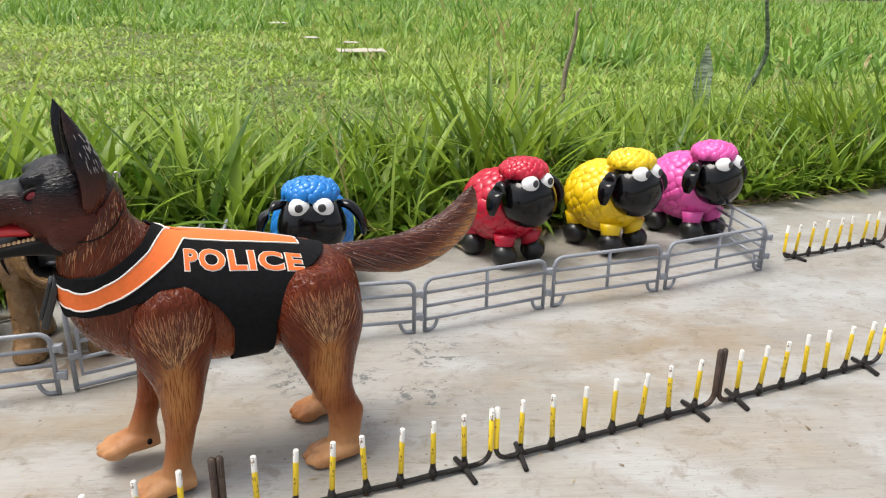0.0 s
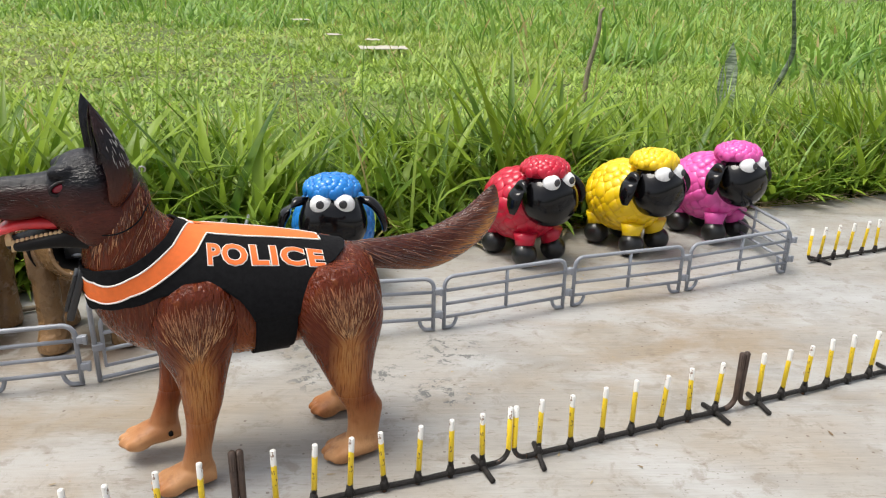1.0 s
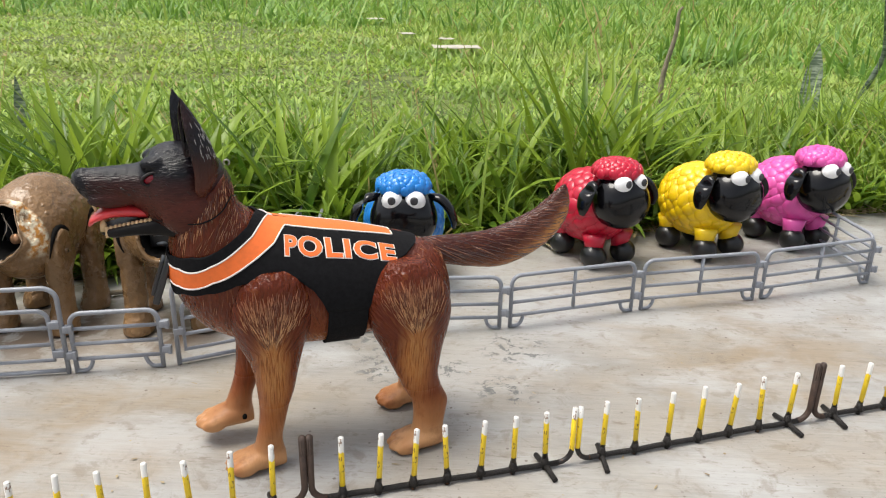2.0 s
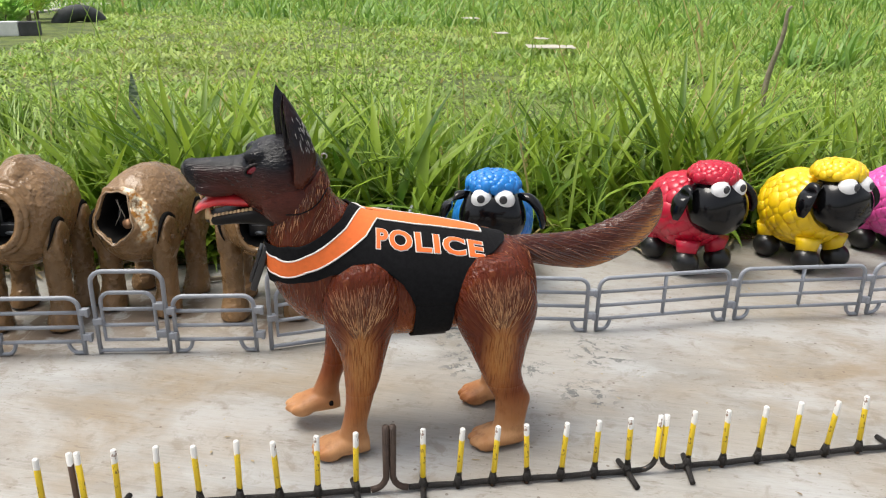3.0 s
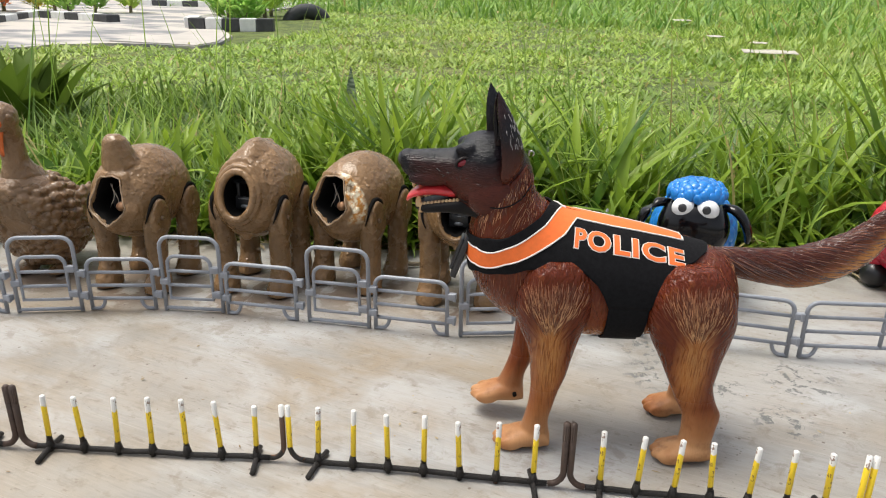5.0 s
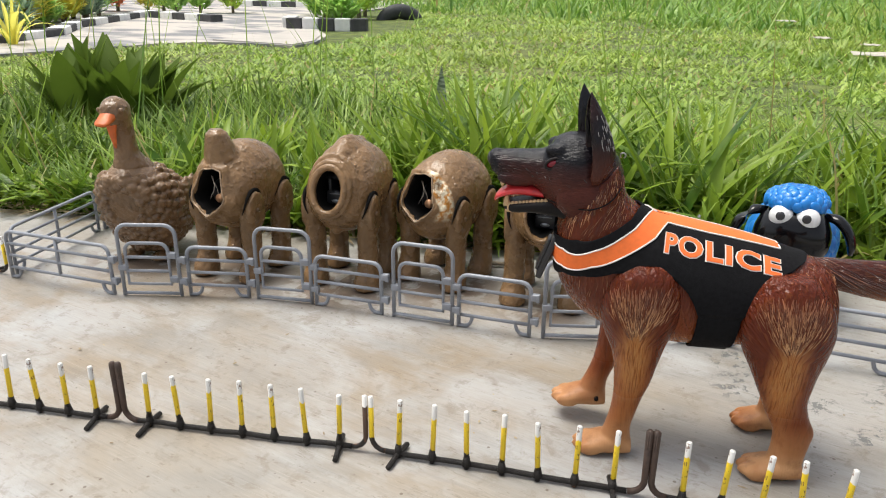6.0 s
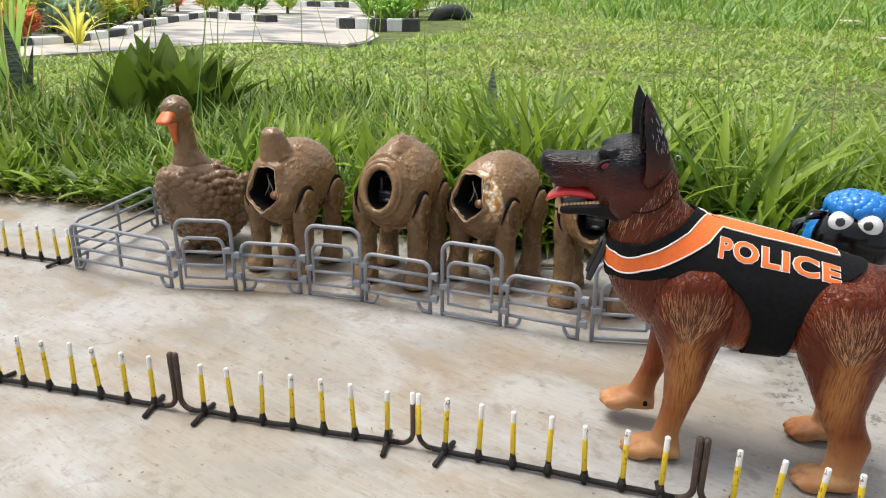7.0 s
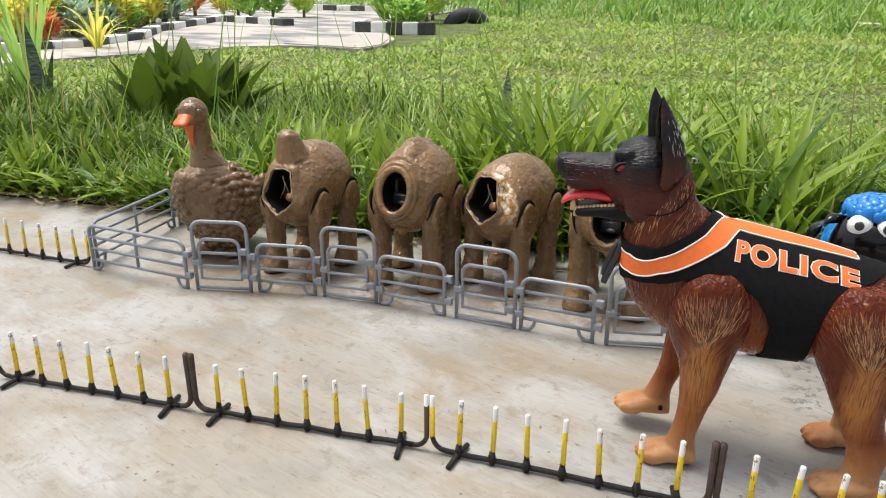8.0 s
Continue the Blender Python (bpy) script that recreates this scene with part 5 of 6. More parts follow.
def dog_leg(dog, front, side, foot, shift, lift=0):
    rows = [(141, 33, 13, 8), (134, 42, 5, 13.2), (121, 49, 1, 15.2), (107, 51.5, 3, 15), (94, 50, 9, 14), (82, 46.5, 14, 12), (70, 45, 18.5, 10.5), (58, 45.5, 22.5, 9.2),
            (46, 46.5, 28, 8.2), (34, 49, 32.5, 7.8), (22, 53, 36.5, 8.0), (10, 58, 37, 9)]
    paw = [(36.5, 11, 36.5, 2, 7), (43, 18, 43, 0.5, 9.2), (54, 16, 54, 0.5, 11), (63, 12, 63, 0.5, 11.6), (69, 8.5, 69, 1.0, 10.2), (72.5, 6, 72.5, 2.5, 6)]
    top, toe, heart = 27, 64, (26, 90)
    if not front:
        rows = [(139, -48, -70, 8.5), (131, -40, -79, 13.2), (119, -34, -85, 15.6), (104, -33, -88, 16), (90, -37, -86, 15), (78, -43, -83, 12.3), (66, -48.5, -81, 10.6), (56, -53, -80, 9.5),
                (45, -58, -83, 8), (36, -62.5, -87, 7.5), (27, -63.5, -86, 7.2), (18, -63, -84.5, 7.7), (10, -61, -84, 8.5)]
        paw = [(-84.5, 10, -84.5, 2, 6.5), (-78, 15.5, -78, 0.5, 9), (-67, 15.5, -67, 0.5, 11), (-58, 12.5, -58, 0.5, 11.6), (-51.5, 8.8, -51.5, 1.0, 10.2), (-48, 6, -48, 2.5, 6)]
        top, toe, heart = 27, -56.5, (-62, 90)
    g = Geo()
    sec = []
    for z, f, b, w in rows:
        k = max(0.0, (131 - z) / 121)
        y = side * top + (foot - side * top) * k
        dx = shift * k
        sec.append((((f + b) / 2000 + dx / 1000, y / 1000, z / 1000 + lift * k / 1000), ((f - b) / 2000, 0, 0), (0, w / 1000, 0)))
    g.loft(sec, 32, 5)
    # raised hairs that spray up from the joint, and a few that run down from it
    flat = glide([[*c, *h, *w] for c, h, w in sec], 6)[::-1]
    heights = flat[:, 2]

    def skin(x, z):
        cx, hx, cy, wy = [float(np.interp(z, heights, flat[:, i])) for i in (0, 3, 1, 7)]
        q = (x - cx) / hx
        return None if abs(q) > 0.90 or z > 0.1325 else Vector((x, cy + side * (wy * math.sqrt(1 - q * q) - 0.00012), z))

    hair = Geo()
    rh = random.Random(31 + 2 * side + (5 if front else 0))
    for i in range(900):
        a = rh.uniform(-1.0, 1.0) * rh.uniform(0.5, 1.0)
        reach = 0.003 + 0.048 * rh.random() ** 0.75
        step = rh.uniform(0.0018, 0.0042)
        bend = rh.uniform(-0.02, 0.02) - 0.03 * a
        path = []
        for k in range(4):
            r = reach + step * k
            p = skin(heart[0] / 1000 + math.sin(a + bend * k) * r * 0.75, heart[1] / 1000 + math.cos(a + bend * k) * r)
            if p is None:
                break
            path.append(p)
        if len(path) == 4:
            stroke(hair, path, rh.uniform(0.00014, 0.00031))
    g.loft(profile([(r[0] + shift, r[1] + lift, r[2] + shift, r[3] + lift, r[4], foot) for r in paw]), 28, 4)
    for dx, dy in ((-1, -8.6), (3, -3.0), (3, 3.0), (-1, 8.6)):
        g.ball(((toe + dx + shift) / 1000, (foot + dy) / 1000, 0.0050 + lift / 1000), (0.0080, 0.0030, 0.0047), 14, 10)
    leg = melt(part("leg", g, FUR_LEG if front else FUR_THIGH, dog), 0.0010, 2)
    tagged(part("coat_ridges", hair, LEG_HAIR, leg, "raised tan hair strokes"), kind="stuff")
    part("screw_hole", Geo().tube([((toe - 21 + shift) / 1000, foot / 1000, 0.010 + lift / 1000), ((toe - 21 + shift) / 1000, (foot - side * 11.3) / 1000, 0.010 + lift / 1000)], 0.0015, 10), HOLLOW, leg)
    return leg


def build_dog(m):
    dog = thing("toy_police_dog", "brown and black plastic toy dog wearing a black police vest", "toy dog", m)
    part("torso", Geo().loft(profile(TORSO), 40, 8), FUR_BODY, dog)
    hair = Geo()
    rh = random.Random(77)
    top = [(1.6, 0.0), (5.62, 0.0), (5.75, 0.2), (6.0, 0.6), (6.75, 1.2), (7.55, 1.9), (7.9, 2.5), (8.05, 3.1), (8.1, 3.14)]
    low = [(1.6, 0.03), (1.7, 0.38), (2.0, 0.70), (2.6, 1.05), (2.9, 1.50), (3.65, 1.62), (4.15, 1.27), (4.9, 1.16), (5.8, 1.5), (6.5, 1.92), (7.0, 2.4), (7.15, 3.14)]
    for i in range(2000):
        u, th = rh.uniform(0.25, 7.7), rh.uniform(0.05, 2.6) * rh.choice((1, -1))
        covered = 1.55 < u < 8.15 and between(top, u) - 0.1 < abs(th) < between(low, u) + 0.1
        if covered or 2.7 < u < 3.8 and abs(th) > 1.1:
            continue
        du, sag = rh.uniform(0.02, 0.05), rh.uniform(0.03, 0.09) * (1 if th > 0 else -1)
        path = [on_torso(min(max(u - du * k, 0.05), 8.85), th + sag * k, 0.0001) for k in range(4)]
        stroke(hair, path, rh.uniform(0.00010, 0.00020))
    for i in range(520):
        u, th = rh.uniform(8.0, 8.85), rh.uniform(0.0, 2.3) * rh.choice((1, -1))
        du, sag = rh.uniform(0.06, 0.13), rh.uniform(-0.01, 0.05) * (1 if th > 0 else -1)
        stroke(hair, [on_torso(min(max(u - du * k, 0.05), 8.85), th + sag * k, 0.0001) for k in range(4)], rh.uniform(0.00014, 0.00030))
    tagged(part("coat_ridges", hair, FUR_HAIR, dog, "raised tan hair strokes"), kind="stuff")
    # head
    outline = [(40, 190, 60, 164, 14), (46, 202, 66, 161, 20.5), (58, 211.5, 74, 161, 23.5), (71, 214, 80, 163, 22.5), (81.5, 211, 86, 168, 18), (88, 203.5, 91, 175, 14.5),
               (97, 201.8, 98, 179.5, 12.5), (109, 201.2, 108, 180.5, 11), (117, 200.4, 116, 182.5, 9), (121.5, 198, 121, 186.5, 6.2), (123.3, 194.5, 123, 190.5, 2)]
    shape = loft_rings(profile(outline), 64, 8)
    skin = shape + [[on_torso(6.5 + 2.4 * k / 30, 2 * math.pi * q / 90 - math.pi) for q in range(90)] for k in range(31)]
    g = Geo().loft(profile(outline), 36, 6, 2.15)
    for s in (1, -1):
        g.ball((0.0795, s * 0.0115, 0.2040), (0.0090, 0.0062, 0.0050), 14, 10)
        g.ball((0.064, s * 0.0175, 0.176), (0.017, 0.0075, 0.014), 14, 10)
        g.ball((0.104, s * 0.0082, 0.1840), (0.014, 0.0042, 0.0050), 12, 8)
        g.ball((0.0765, s * 0.0150, 0.1890), (0.0085, 0.0045, 0.0050), 12, 8)
    g.ball((0.1185, 0, 0.1950), (0.0064, 0.0074, 0.0064), 14, 10)
    head = melt(part("head", g, FUR_HEAD, dog, "dark brown head with a black muzzle"), 0.0010, 7)
    part("nose", Geo().ball((0.1205, 0, 0.1950), (0.0044, 0.0062, 0.0052), 16, 12), BUCKLE, head, "black nose")
    hair = Geo()
    for i in range(420):
        k0, a0 = rh.uniform(12, 66), rh.uniform(0.35, 2.5) * rh.choice((1, -1))
        step, drift = rh.uniform(0.5, 1.0), rh.uniform(-0.02, 0.05) * (1 if a0 > 0 else -1)
        path = [on_rings(shape, k0 - step * k, a0 + drift * k) for k in range(4)]
        stroke(hair, [p * 0.9985 + Vector((0.000115, 0, 0.00028)) for p in path], rh.uniform(0.00012, 0.00024))
    tagged(part("coat_ridges", hair, FUR_DARK, head, "fine dark hair strokes"), kind="stuff")
    jaw = Geo().loft(profile([(66, 175, 70, 158, 17), (80, 173.5, 80, 160.5, 14.5), (95, 170.6, 95, 162.0, 13.2), (106, 168.4, 106, 161.2, 11.2), (112, 167.4, 112, 162.4, 6.5), (113.5, 166.4, 113.5, 164, 3)]), 28, 5, 3.2)
    part("lower_jaw", jaw, JAW, head, "black lower jaw")
    part("palate", Geo().loft(profile([(80, 183, 80, 174, 11), (95, 184, 95, 179.6, 10.2), (108, 184.5, 108, 180.0, 8.6), (114, 185, 114, 182.0, 5)]), 18, 4), TOOTH, head, "cream upper gum")
    tong = Geo().loft([((0.078, 0, 0.1730), (0, 0, 0.0040), (0, 0.0085, 0)), ((0.092, 0, 0.1752), (0.0004, 0, 0.0042), (0, 0.0094, 0)), ((0.104, 0.001, 0.1762), (0.0006, 0, 0.0038), (0, 0.0096, 0)),
                       ((0.1115, 0.002, 0.1745), (0.0013, 0, 0.0028), (0, 0.0086, 0)), ((0.1162, 0.003, 0.1718), (0.0014, 0, 0.0014), (0, 0.0064, 0)), ((0.1186, 0.003, 0.1685), (0.0006, 0, 0.0006), (0, 0.0024, 0))], 20, 6)
    part("tongue", tong, TONGUE, head, "red tongue hanging out")
    teeth = Geo()
    for s in (1, -1):
        for i in range(11):
            x = 0.0862 + 0.00230 * i
            y, low = s * (0.0108 - 0.0030 * i / 10), 0.1712 - 0.0042 * i / 10
            teeth.tube([(x, y, low - 0.005), (x, y, low + 0.0002), (x, y * 0.95, low + 0.0014)], [0.0014, 0.0013, 0.0007], 8)
        teeth.tube([(0.1108, s * 0.0062, 0.1655), (0.1112, s * 0.0062, 0.1695), (0.1108, s * 0.0060, 0.1735)], [0.0022, 0.0018, 0.0005], 8)
        teeth.tube([(0.1135, s * 0.0062, 0.184), (0.1140, s * 0.0064, 0.1805), (0.1140, s * 0.0064, 0.1770)], [0.0018, 0.0014, 0.0003], 8)
    part("teeth", teeth, TOOTH, head, "row of ivory teeth")
    for s in (1, -1):
        eye = part("eye", Geo().ball((0.0826, s * 0.0152, 0.1968), (0.0046, 0.0028, 0.0025), 18, 12, Matrix.Rotation(radians(24), 3, "Y")), EYE_RED, head, "dark red eye")
        lid = [Vector((0.0826, s * 0.0168, 0.1968)) + Matrix.Rotation(radians(24), 3, "Y") @ Vector((0.0052 * math.cos(q), 0, 0.0030 * math.sin(q))) for q in [2 * math.pi * i / 18 for i in range(18)]]
        part("eyelid", Geo().tube(lid, 0.0009, 8, True), FUR_JAW, eye)
        # an upright cupped ear, open to the front
        rings, back = [], []
        for z, front, rear in ((186, 60, 55), (190, 62.8, 52), (196, 63.6, 48.5), (203, 64.2, 46.6), (210, 64.9, 48.0), (217, 65.4, 50.4), (223, 65.8, 52.9), (229, 65.8, 56.0), (235, 65.2, 59.4), (239, 64.2, 62.0), (241, 63.7, 63.2)):
            depth = (front - rear) / 1.57
            xc, yc = front - 0.57 * depth + (0 if s > 0 else 5.0), 21 - 2.5 * (z - 186) / 55
            breadth = depth * 0.72
            outer = [(xc - depth * math.cos(radians(q)), s * (yc + breadth * math.sin(radians(q))), z) for q in range(-125, 101, 15)]
            inner = [(xc + depth * 0.10 - depth * 0.68 * math.cos(radians(q)), s * (yc + breadth * 0.74 * math.sin(radians(q))), z) for q in range(100, -126, -15)]
            ring = [Vector(p) / 1000 for p in outer + inner]
            rings.append(ring if s < 0 else list(reversed(ring)))
            back.append([Vector(p) / 1000 for p in outer])
        ear = part("ear", Geo().rings([list(map(Vector, r.reshape(-1, 3))) for r in glide([np.array(q).reshape(-1) for q in rings], 4)]), FUR_EAR, head, "upright pointed black ear")
        hair = Geo()
        for i in range(46):
            k, j = rh.uniform(3.4, 6.6), rh.uniform(8, 13.4)
            path = []
            for n in range(4):
                kk, jj = k + 0.16 * n, int(j)
                r0, r1 = back[int(kk)], back[int(kk) + 1]
                p = r0[jj].lerp(r0[jj + 1], j - jj).lerp(r1[jj].lerp(r1[jj + 1], j - jj), kk - int(kk))
                path.append(p + Vector((0, s * 0.0001, 0)))
            stroke(hair, path, rh.uniform(0.00012, 0.00026))
        tagged(part("scuffs", hair, PALE_HAIR, ear, "pale scuffed hair strokes"), kind="stuff")
    for s in (1, -1):
        path = glide([(0.0850, 0.1735), (0.070, 0.1715), (0.058, 0.1720), (0.048, 0.1765), (0.0415, 0.1840)], 5)
        seam = [(x, s * (0.0001 + max([abs(p[1]) for ring in skin for p in ring if abs(p[0] - x) < 0.0022 and abs(p[2] - z) < 0.0022] or [0.01])), z) for x, z in path]
        part("seam", Geo().tube(seam, 0.0004, 6), HOLLOW, head, "dark moulding seam round the neck")
    part("hook", Geo().tube([(0.0425 + 0.0016 * math.cos(q), 0.012, 0.2030 + 0.0016 * math.sin(q)) for q in [0.6 * i - 1 for i in range(10)]], 0.0005, 6), METAL, head, "small bent steel wire hook")
    # tail
    rings = loft_rings(profile([(-76, 143, -82, 127, 7), (-90, 143, -94, 122.8, 8.6), (-120, 144, -127, 117.6, 9.4), (-141, 150, -149, 123, 9.2), (-158, 158, -168, 134.5, 8.2),
                                (-168, 166.5, -178.5, 148, 5.8), (-174, 171.5, -180.8, 160, 3.2), (-177, 173, -179.6, 168.5, 0.8)]), 48, 7)
    tail = part("tail", Geo().rings(rings), FUR_TAIL, dog)
    hair = Geo()
    for i in range(560):
        k0, a0, step = rh.uniform(1, len(rings) - 9), rh.uniform(0, math.pi) * rh.choice((1, -1)), rh.uniform(1.2, 1.9)
        drift = rh.uniform(0.18, 0.27) * (1 if a0 > 0 else -1)
        stroke(hair, [on_rings(rings, k0 + step * k * (1.25 - 0.1 * k), a0 + drift * k) for k in range(4)], rh.uniform(0.00018, 0.00042))
    tagged(part("coat_ridges", hair, TAIL_HAIR, tail, "raised maroon hair strokes"), kind="stuff")
    # legs
    dog_leg(dog, True, 1, 20, -16)
    dog_leg(dog, True, -1, -21, 1, 10)
    dog_leg(dog, False, 1, 26, 0)
    dog_leg(dog, False, -1, -31, -5)
    # vest
    hi = [(1.6, 0.03), (1.63, 0.18), (1.7, 0.38), (2.0, 0.70), (2.45, 0.98), (2.65, 1.22), (2.76, 1.48), (2.84, 1.75), (3.68, 1.75), (3.78, 1.58), (3.95, 1.40), (4.25, 1.25),
          (4.9, 1.16), (5.8, 1.5), (6.5, 1.92), (7.0, 2.4), (7.15, 3.1416), (8.1, 3.1416)]
    lo = [(1.6, 0.0), (5.62, 0.0), (5.75, 0.2), (6.0, 0.6), (6.75, 1.2), (7.55, 1.9), (7.9, 2.5), (8.05, 3.1), (8.1, 3.14)]
    v = Geo()
    for s in (1, -1):
        v.add(*vest_patch(lo, hi, 1.6, 8.09, s, 0.0014))
        v.add(*vest_patch([(2.8, 1.45), (3.7, 1.45)], [(2.8, 3.1416), (3.7, 3.1416)], 2.86, 3.66, s, 0.00135, 24, 26))
    vest = part("vest", v, VEST, dog, "black cloth vest with orange stripes")
    sol = vest.modifiers.new("thickness", "SOLIDIFY")
    sol.thickness, sol.offset = 0.0012, 0.0
    outer = [(2.2, 0.0), (2.9, 0.0), (3.6, 0.0), (4.3, 0.0), (5.1, 0.03), (5.7, 0.72), (6.15, 1.05), (6.8, 1.55), (7.55, 2.3), (7.78, 2.75), (7.82, 3.1416)]
    inner = [(2.2, 0.21), (2.9, 0.30), (3.6, 0.33), (4.3, 0.32), (4.56, 0.30), (4.92, 0.70), (5.65, 1.15), (6.5, 1.70), (7.2, 2.4), (7.42, 2.8), (7.46, 3.1416)]
    for s in (1, -1):
        vv, ff, ed = strip(outer, inner, s, 0.0024)
        part("stripe", Geo().add(vv, ff), VEST_ORANGE, vest, "orange reflective stripe")
        for e in ed:
            part("piping", Geo().tube([p for p in e if abs(p.y) > 0.0008], 0.00055, 6), VEST_WHITE, vest)
        part("piping", Geo().tube([on_torso(2.2, s * (0.05 + 0.04 * i), 0.0024) for i in range(5)], 0.00055, 6), VEST_WHITE, vest)
    me = lettering("POLICE", 0.066, 0.0023, 0)
    me.materials.clear()
    me.materials.append(VEST_WHITE)
    part("letter_outline", me, None, vest, "white outline of the letters")
    me = lettering("POLICE", 0.032, 0.0027, 0)
    me.materials.clear()
    me.materials.append(VEST_ORANGE)
    part("letters", me, None, vest, "orange letters reading POLICE")
    tilt = Matrix.Rotation(radians(-20), 3, "Y")
    part("buckle", Geo().box((0.0835, 0.002, 0.133), (0.004, 0.020, 0.030), 0.0012, tilt).box((0.0860, 0.002, 0.134), (0.0025, 0.014, 0.022), 0.0008, tilt), BUCKLE, vest, "black strap buckle on the chest")
    part("belly_strap", Geo().box((-0.022, 0.002, 0.0828), (0.020, 0.022, 0.005), 0.0018), BUCKLE, vest, "black belly strap")
    return dog


build_dog(pose(-0.0818, 0.6753, 0, 0, 0, 200.5) @ Matrix.Diagonal((1.027, 1.027, 1.009, 1.0)))


# ======== plants behind the slab ========
def leafy(name, label, category, x, y, specs, mat, stem=None, group="", fold=0.35, oval=False, size=1.18, spread=0.012):
    """A plant of single leaves: (length, width, heading, lean, curl) for each."""
    v = Vector((x, y, 0)).dot(V)
    ob = thing(name, label, category, pose(x, y, ground_z(v)) @ Matrix.Scale(size, 4), group)
    for length, width, heading, lean, curl in specs:
        a = [np.array([q]) for q in (length, width, heading, lean, curl)]
        off = np.array([[spread * math.cos(heading), spread * math.sin(heading), 0.0]])
        part("leaf", blade_mesh("leaf", mat, off, *a, 9, fold, oval), None, ob)
    if stem:
        part("stem", stem, TWIG, ob)
    return ob


rp = random.Random(21)
for dx, dy, most in ((0.012, 0.010, 0.195), (-0.045, -0.032, 0.172), (0.070, 0.050, 0.168), (-0.010, 0.060, 0.185)):
    leafy("broad_leaf_plant", "clump of broad arching dark green leaves", "plant", -1.403 + dx, 1.155 + dy,
          [(most * rp.uniform(0.72, 1.05), rp.uniform(0.040, 0.054), 2.4 * i + rp.uniform(-0.9, 0.9), rp.uniform(0.0, 0.52), rp.uniform(0.15, 0.95)) for i in range(12)], BROADLEAF, group="broad-leaved clump", oval=True, fold=0.45, spread=0.022)
leafy("snake_plant", "banded grey-green snake plant leaves in the grass", "plant", -1.908, 1.109, [(0.20, 0.034, 2.9, 0.22, 0.1), (0.15, 0.030, 0.6, 0.12, 0.15), (0.12, 0.028, 4.4, 0.2, 0.1)], SNAKE_DARK)
leafy("snake_plant", "single banded snake plant leaf in the grass", "plant", -0.799, 1.532, [(0.130, 0.026, 2.13, 0.04, 0.05)], SNAKE)
leafy("snake_plant", "banded snake plant leaf in the lawn", "plant", 0.916, 2.277, [(0.165, 0.052, 1.15, 0.06, 0.05)], SNAKE)
leafy("spiky_plant", "tall narrow-leaved green plant", "plant", -2.065, 1.151,
      [(rp.uniform(0.22, 0.42), rp.uniform(0.009, 0.014), 2.4 * i, rp.uniform(0.03, 0.40), rp.uniform(0.1, 0.7)) for i in range(26)], GREENLEAF)


def twig(x, y, label, pts, r, mat=None):
    v = Vector((x, y, 0)).dot(V)
    ob = thing("twig", label, "twig", pose(x, y, ground_z(v)) @ Matrix.Scale(1.18, 4))
    part("stem", Geo().tube([p for p in glide(pts, 5)], [r * (1 - 0.6 * i / (5 * (len(pts) - 1))) for i in range(5 * (len(pts) - 1) + 1)], 8), mat or TWIG, ob)
    return ob


twig(0.547, 2.402, "dead grey-brown stick standing in the lawn", [(0, 0, -0.01), (0.004, 0, 0.08), (0.022, 0, 0.17), (0.024, 0, 0.22), (0.032, 0, 0.235)], 0.0075)
twig(1.028, 2.275, "dark green banded bent stem standing in the lawn", [(0, 0, -0.01), (0.02, 0, 0.06), (0.048, 0, 0.14), (0.040, 0, 0.21), (0.030, 0, 0.27), (0.038, 0, 0.34)], 0.0075, SNAKE_DARK)
leafy("snake_plant", "small banded leaf at a bent stem", "plant", 1.022, 2.269, [(0.07, 0.018, 0.3, 0.3, 0.0)], SNAKE)


# ======== far garden ========
def sheet(name, mat, pts, lift, label):
    g = Geo()
    top = [Vector((x, y, ground_z(Vector((x, y, 0)).dot(V)) + lift)) for x, y in pts]
    n = len(pts)
    g.add(top + [p - Vector((0, 0, lift + 0.02)) for p in top], [tuple(range(n))] + [(i, i + n, (i + 1) % n + n, (i + 1) % n) for i in range(n)])
    return tagged(new(name, g.mesh(name, mat, False)), label, name, kind="structure")


sheet("road", ROAD, [(-8.64, -0.57), (-3.17, 1.24), (-3.22, 1.58), (-3.26, 1.73), (-3.23, 1.94), (-3.17, 2.32), (-3.17, 2.71), (-3.04, 2.90), (-2.85, 2.96), (-2.56, 2.98), (-2.62, 3.22), (-2.88, 3.62), (-3.27, 3.99), (-3.56, 4.04), (-4.16, 4.89), (-4.87, 6.40), (-6.00, 9.56), (-15.50, 12.12)], 0.016, "grey asphalt path beyond the lawn")
# pale sheet: paving with a patch of sunlight put into its colour
sheet("pavement", PAVE, [(-3.11, 2.97), (-2.85, 2.99), (-2.58, 3.00), (-2.64, 3.22), (-2.91, 3.60), (-3.26, 3.92), (-3.38, 3.90), (-3.12, 3.41)], 0.021, "pale paved patch at the kerb, sunlight put into its colour")


def kerb(a, b, first, n, h=0.075, t=0.07):
    m, w = place(a, b)
    step = w / n
    for i in range(n):
        white = (i + first) % 2 == 0
        p = m @ Vector((step * (i + 0.5), 0, 0))
        z = ground_z(Vector(p).dot(V))
        ob = new("kerb_block", Geo().box((0, 0, h / 2), (step - 0.004, t, h), 0.008).mesh("kerb_block", KERB_WHITE if white else KERB_BLACK, False))
        ob.matrix_world = Matrix.Translation((p.x, p.y, z)) @ m.to_3x3().to_4x4()
        tagged(ob, "painted %s concrete kerb block" % ("white" if white else "black"), "kerb", "painted kerb")


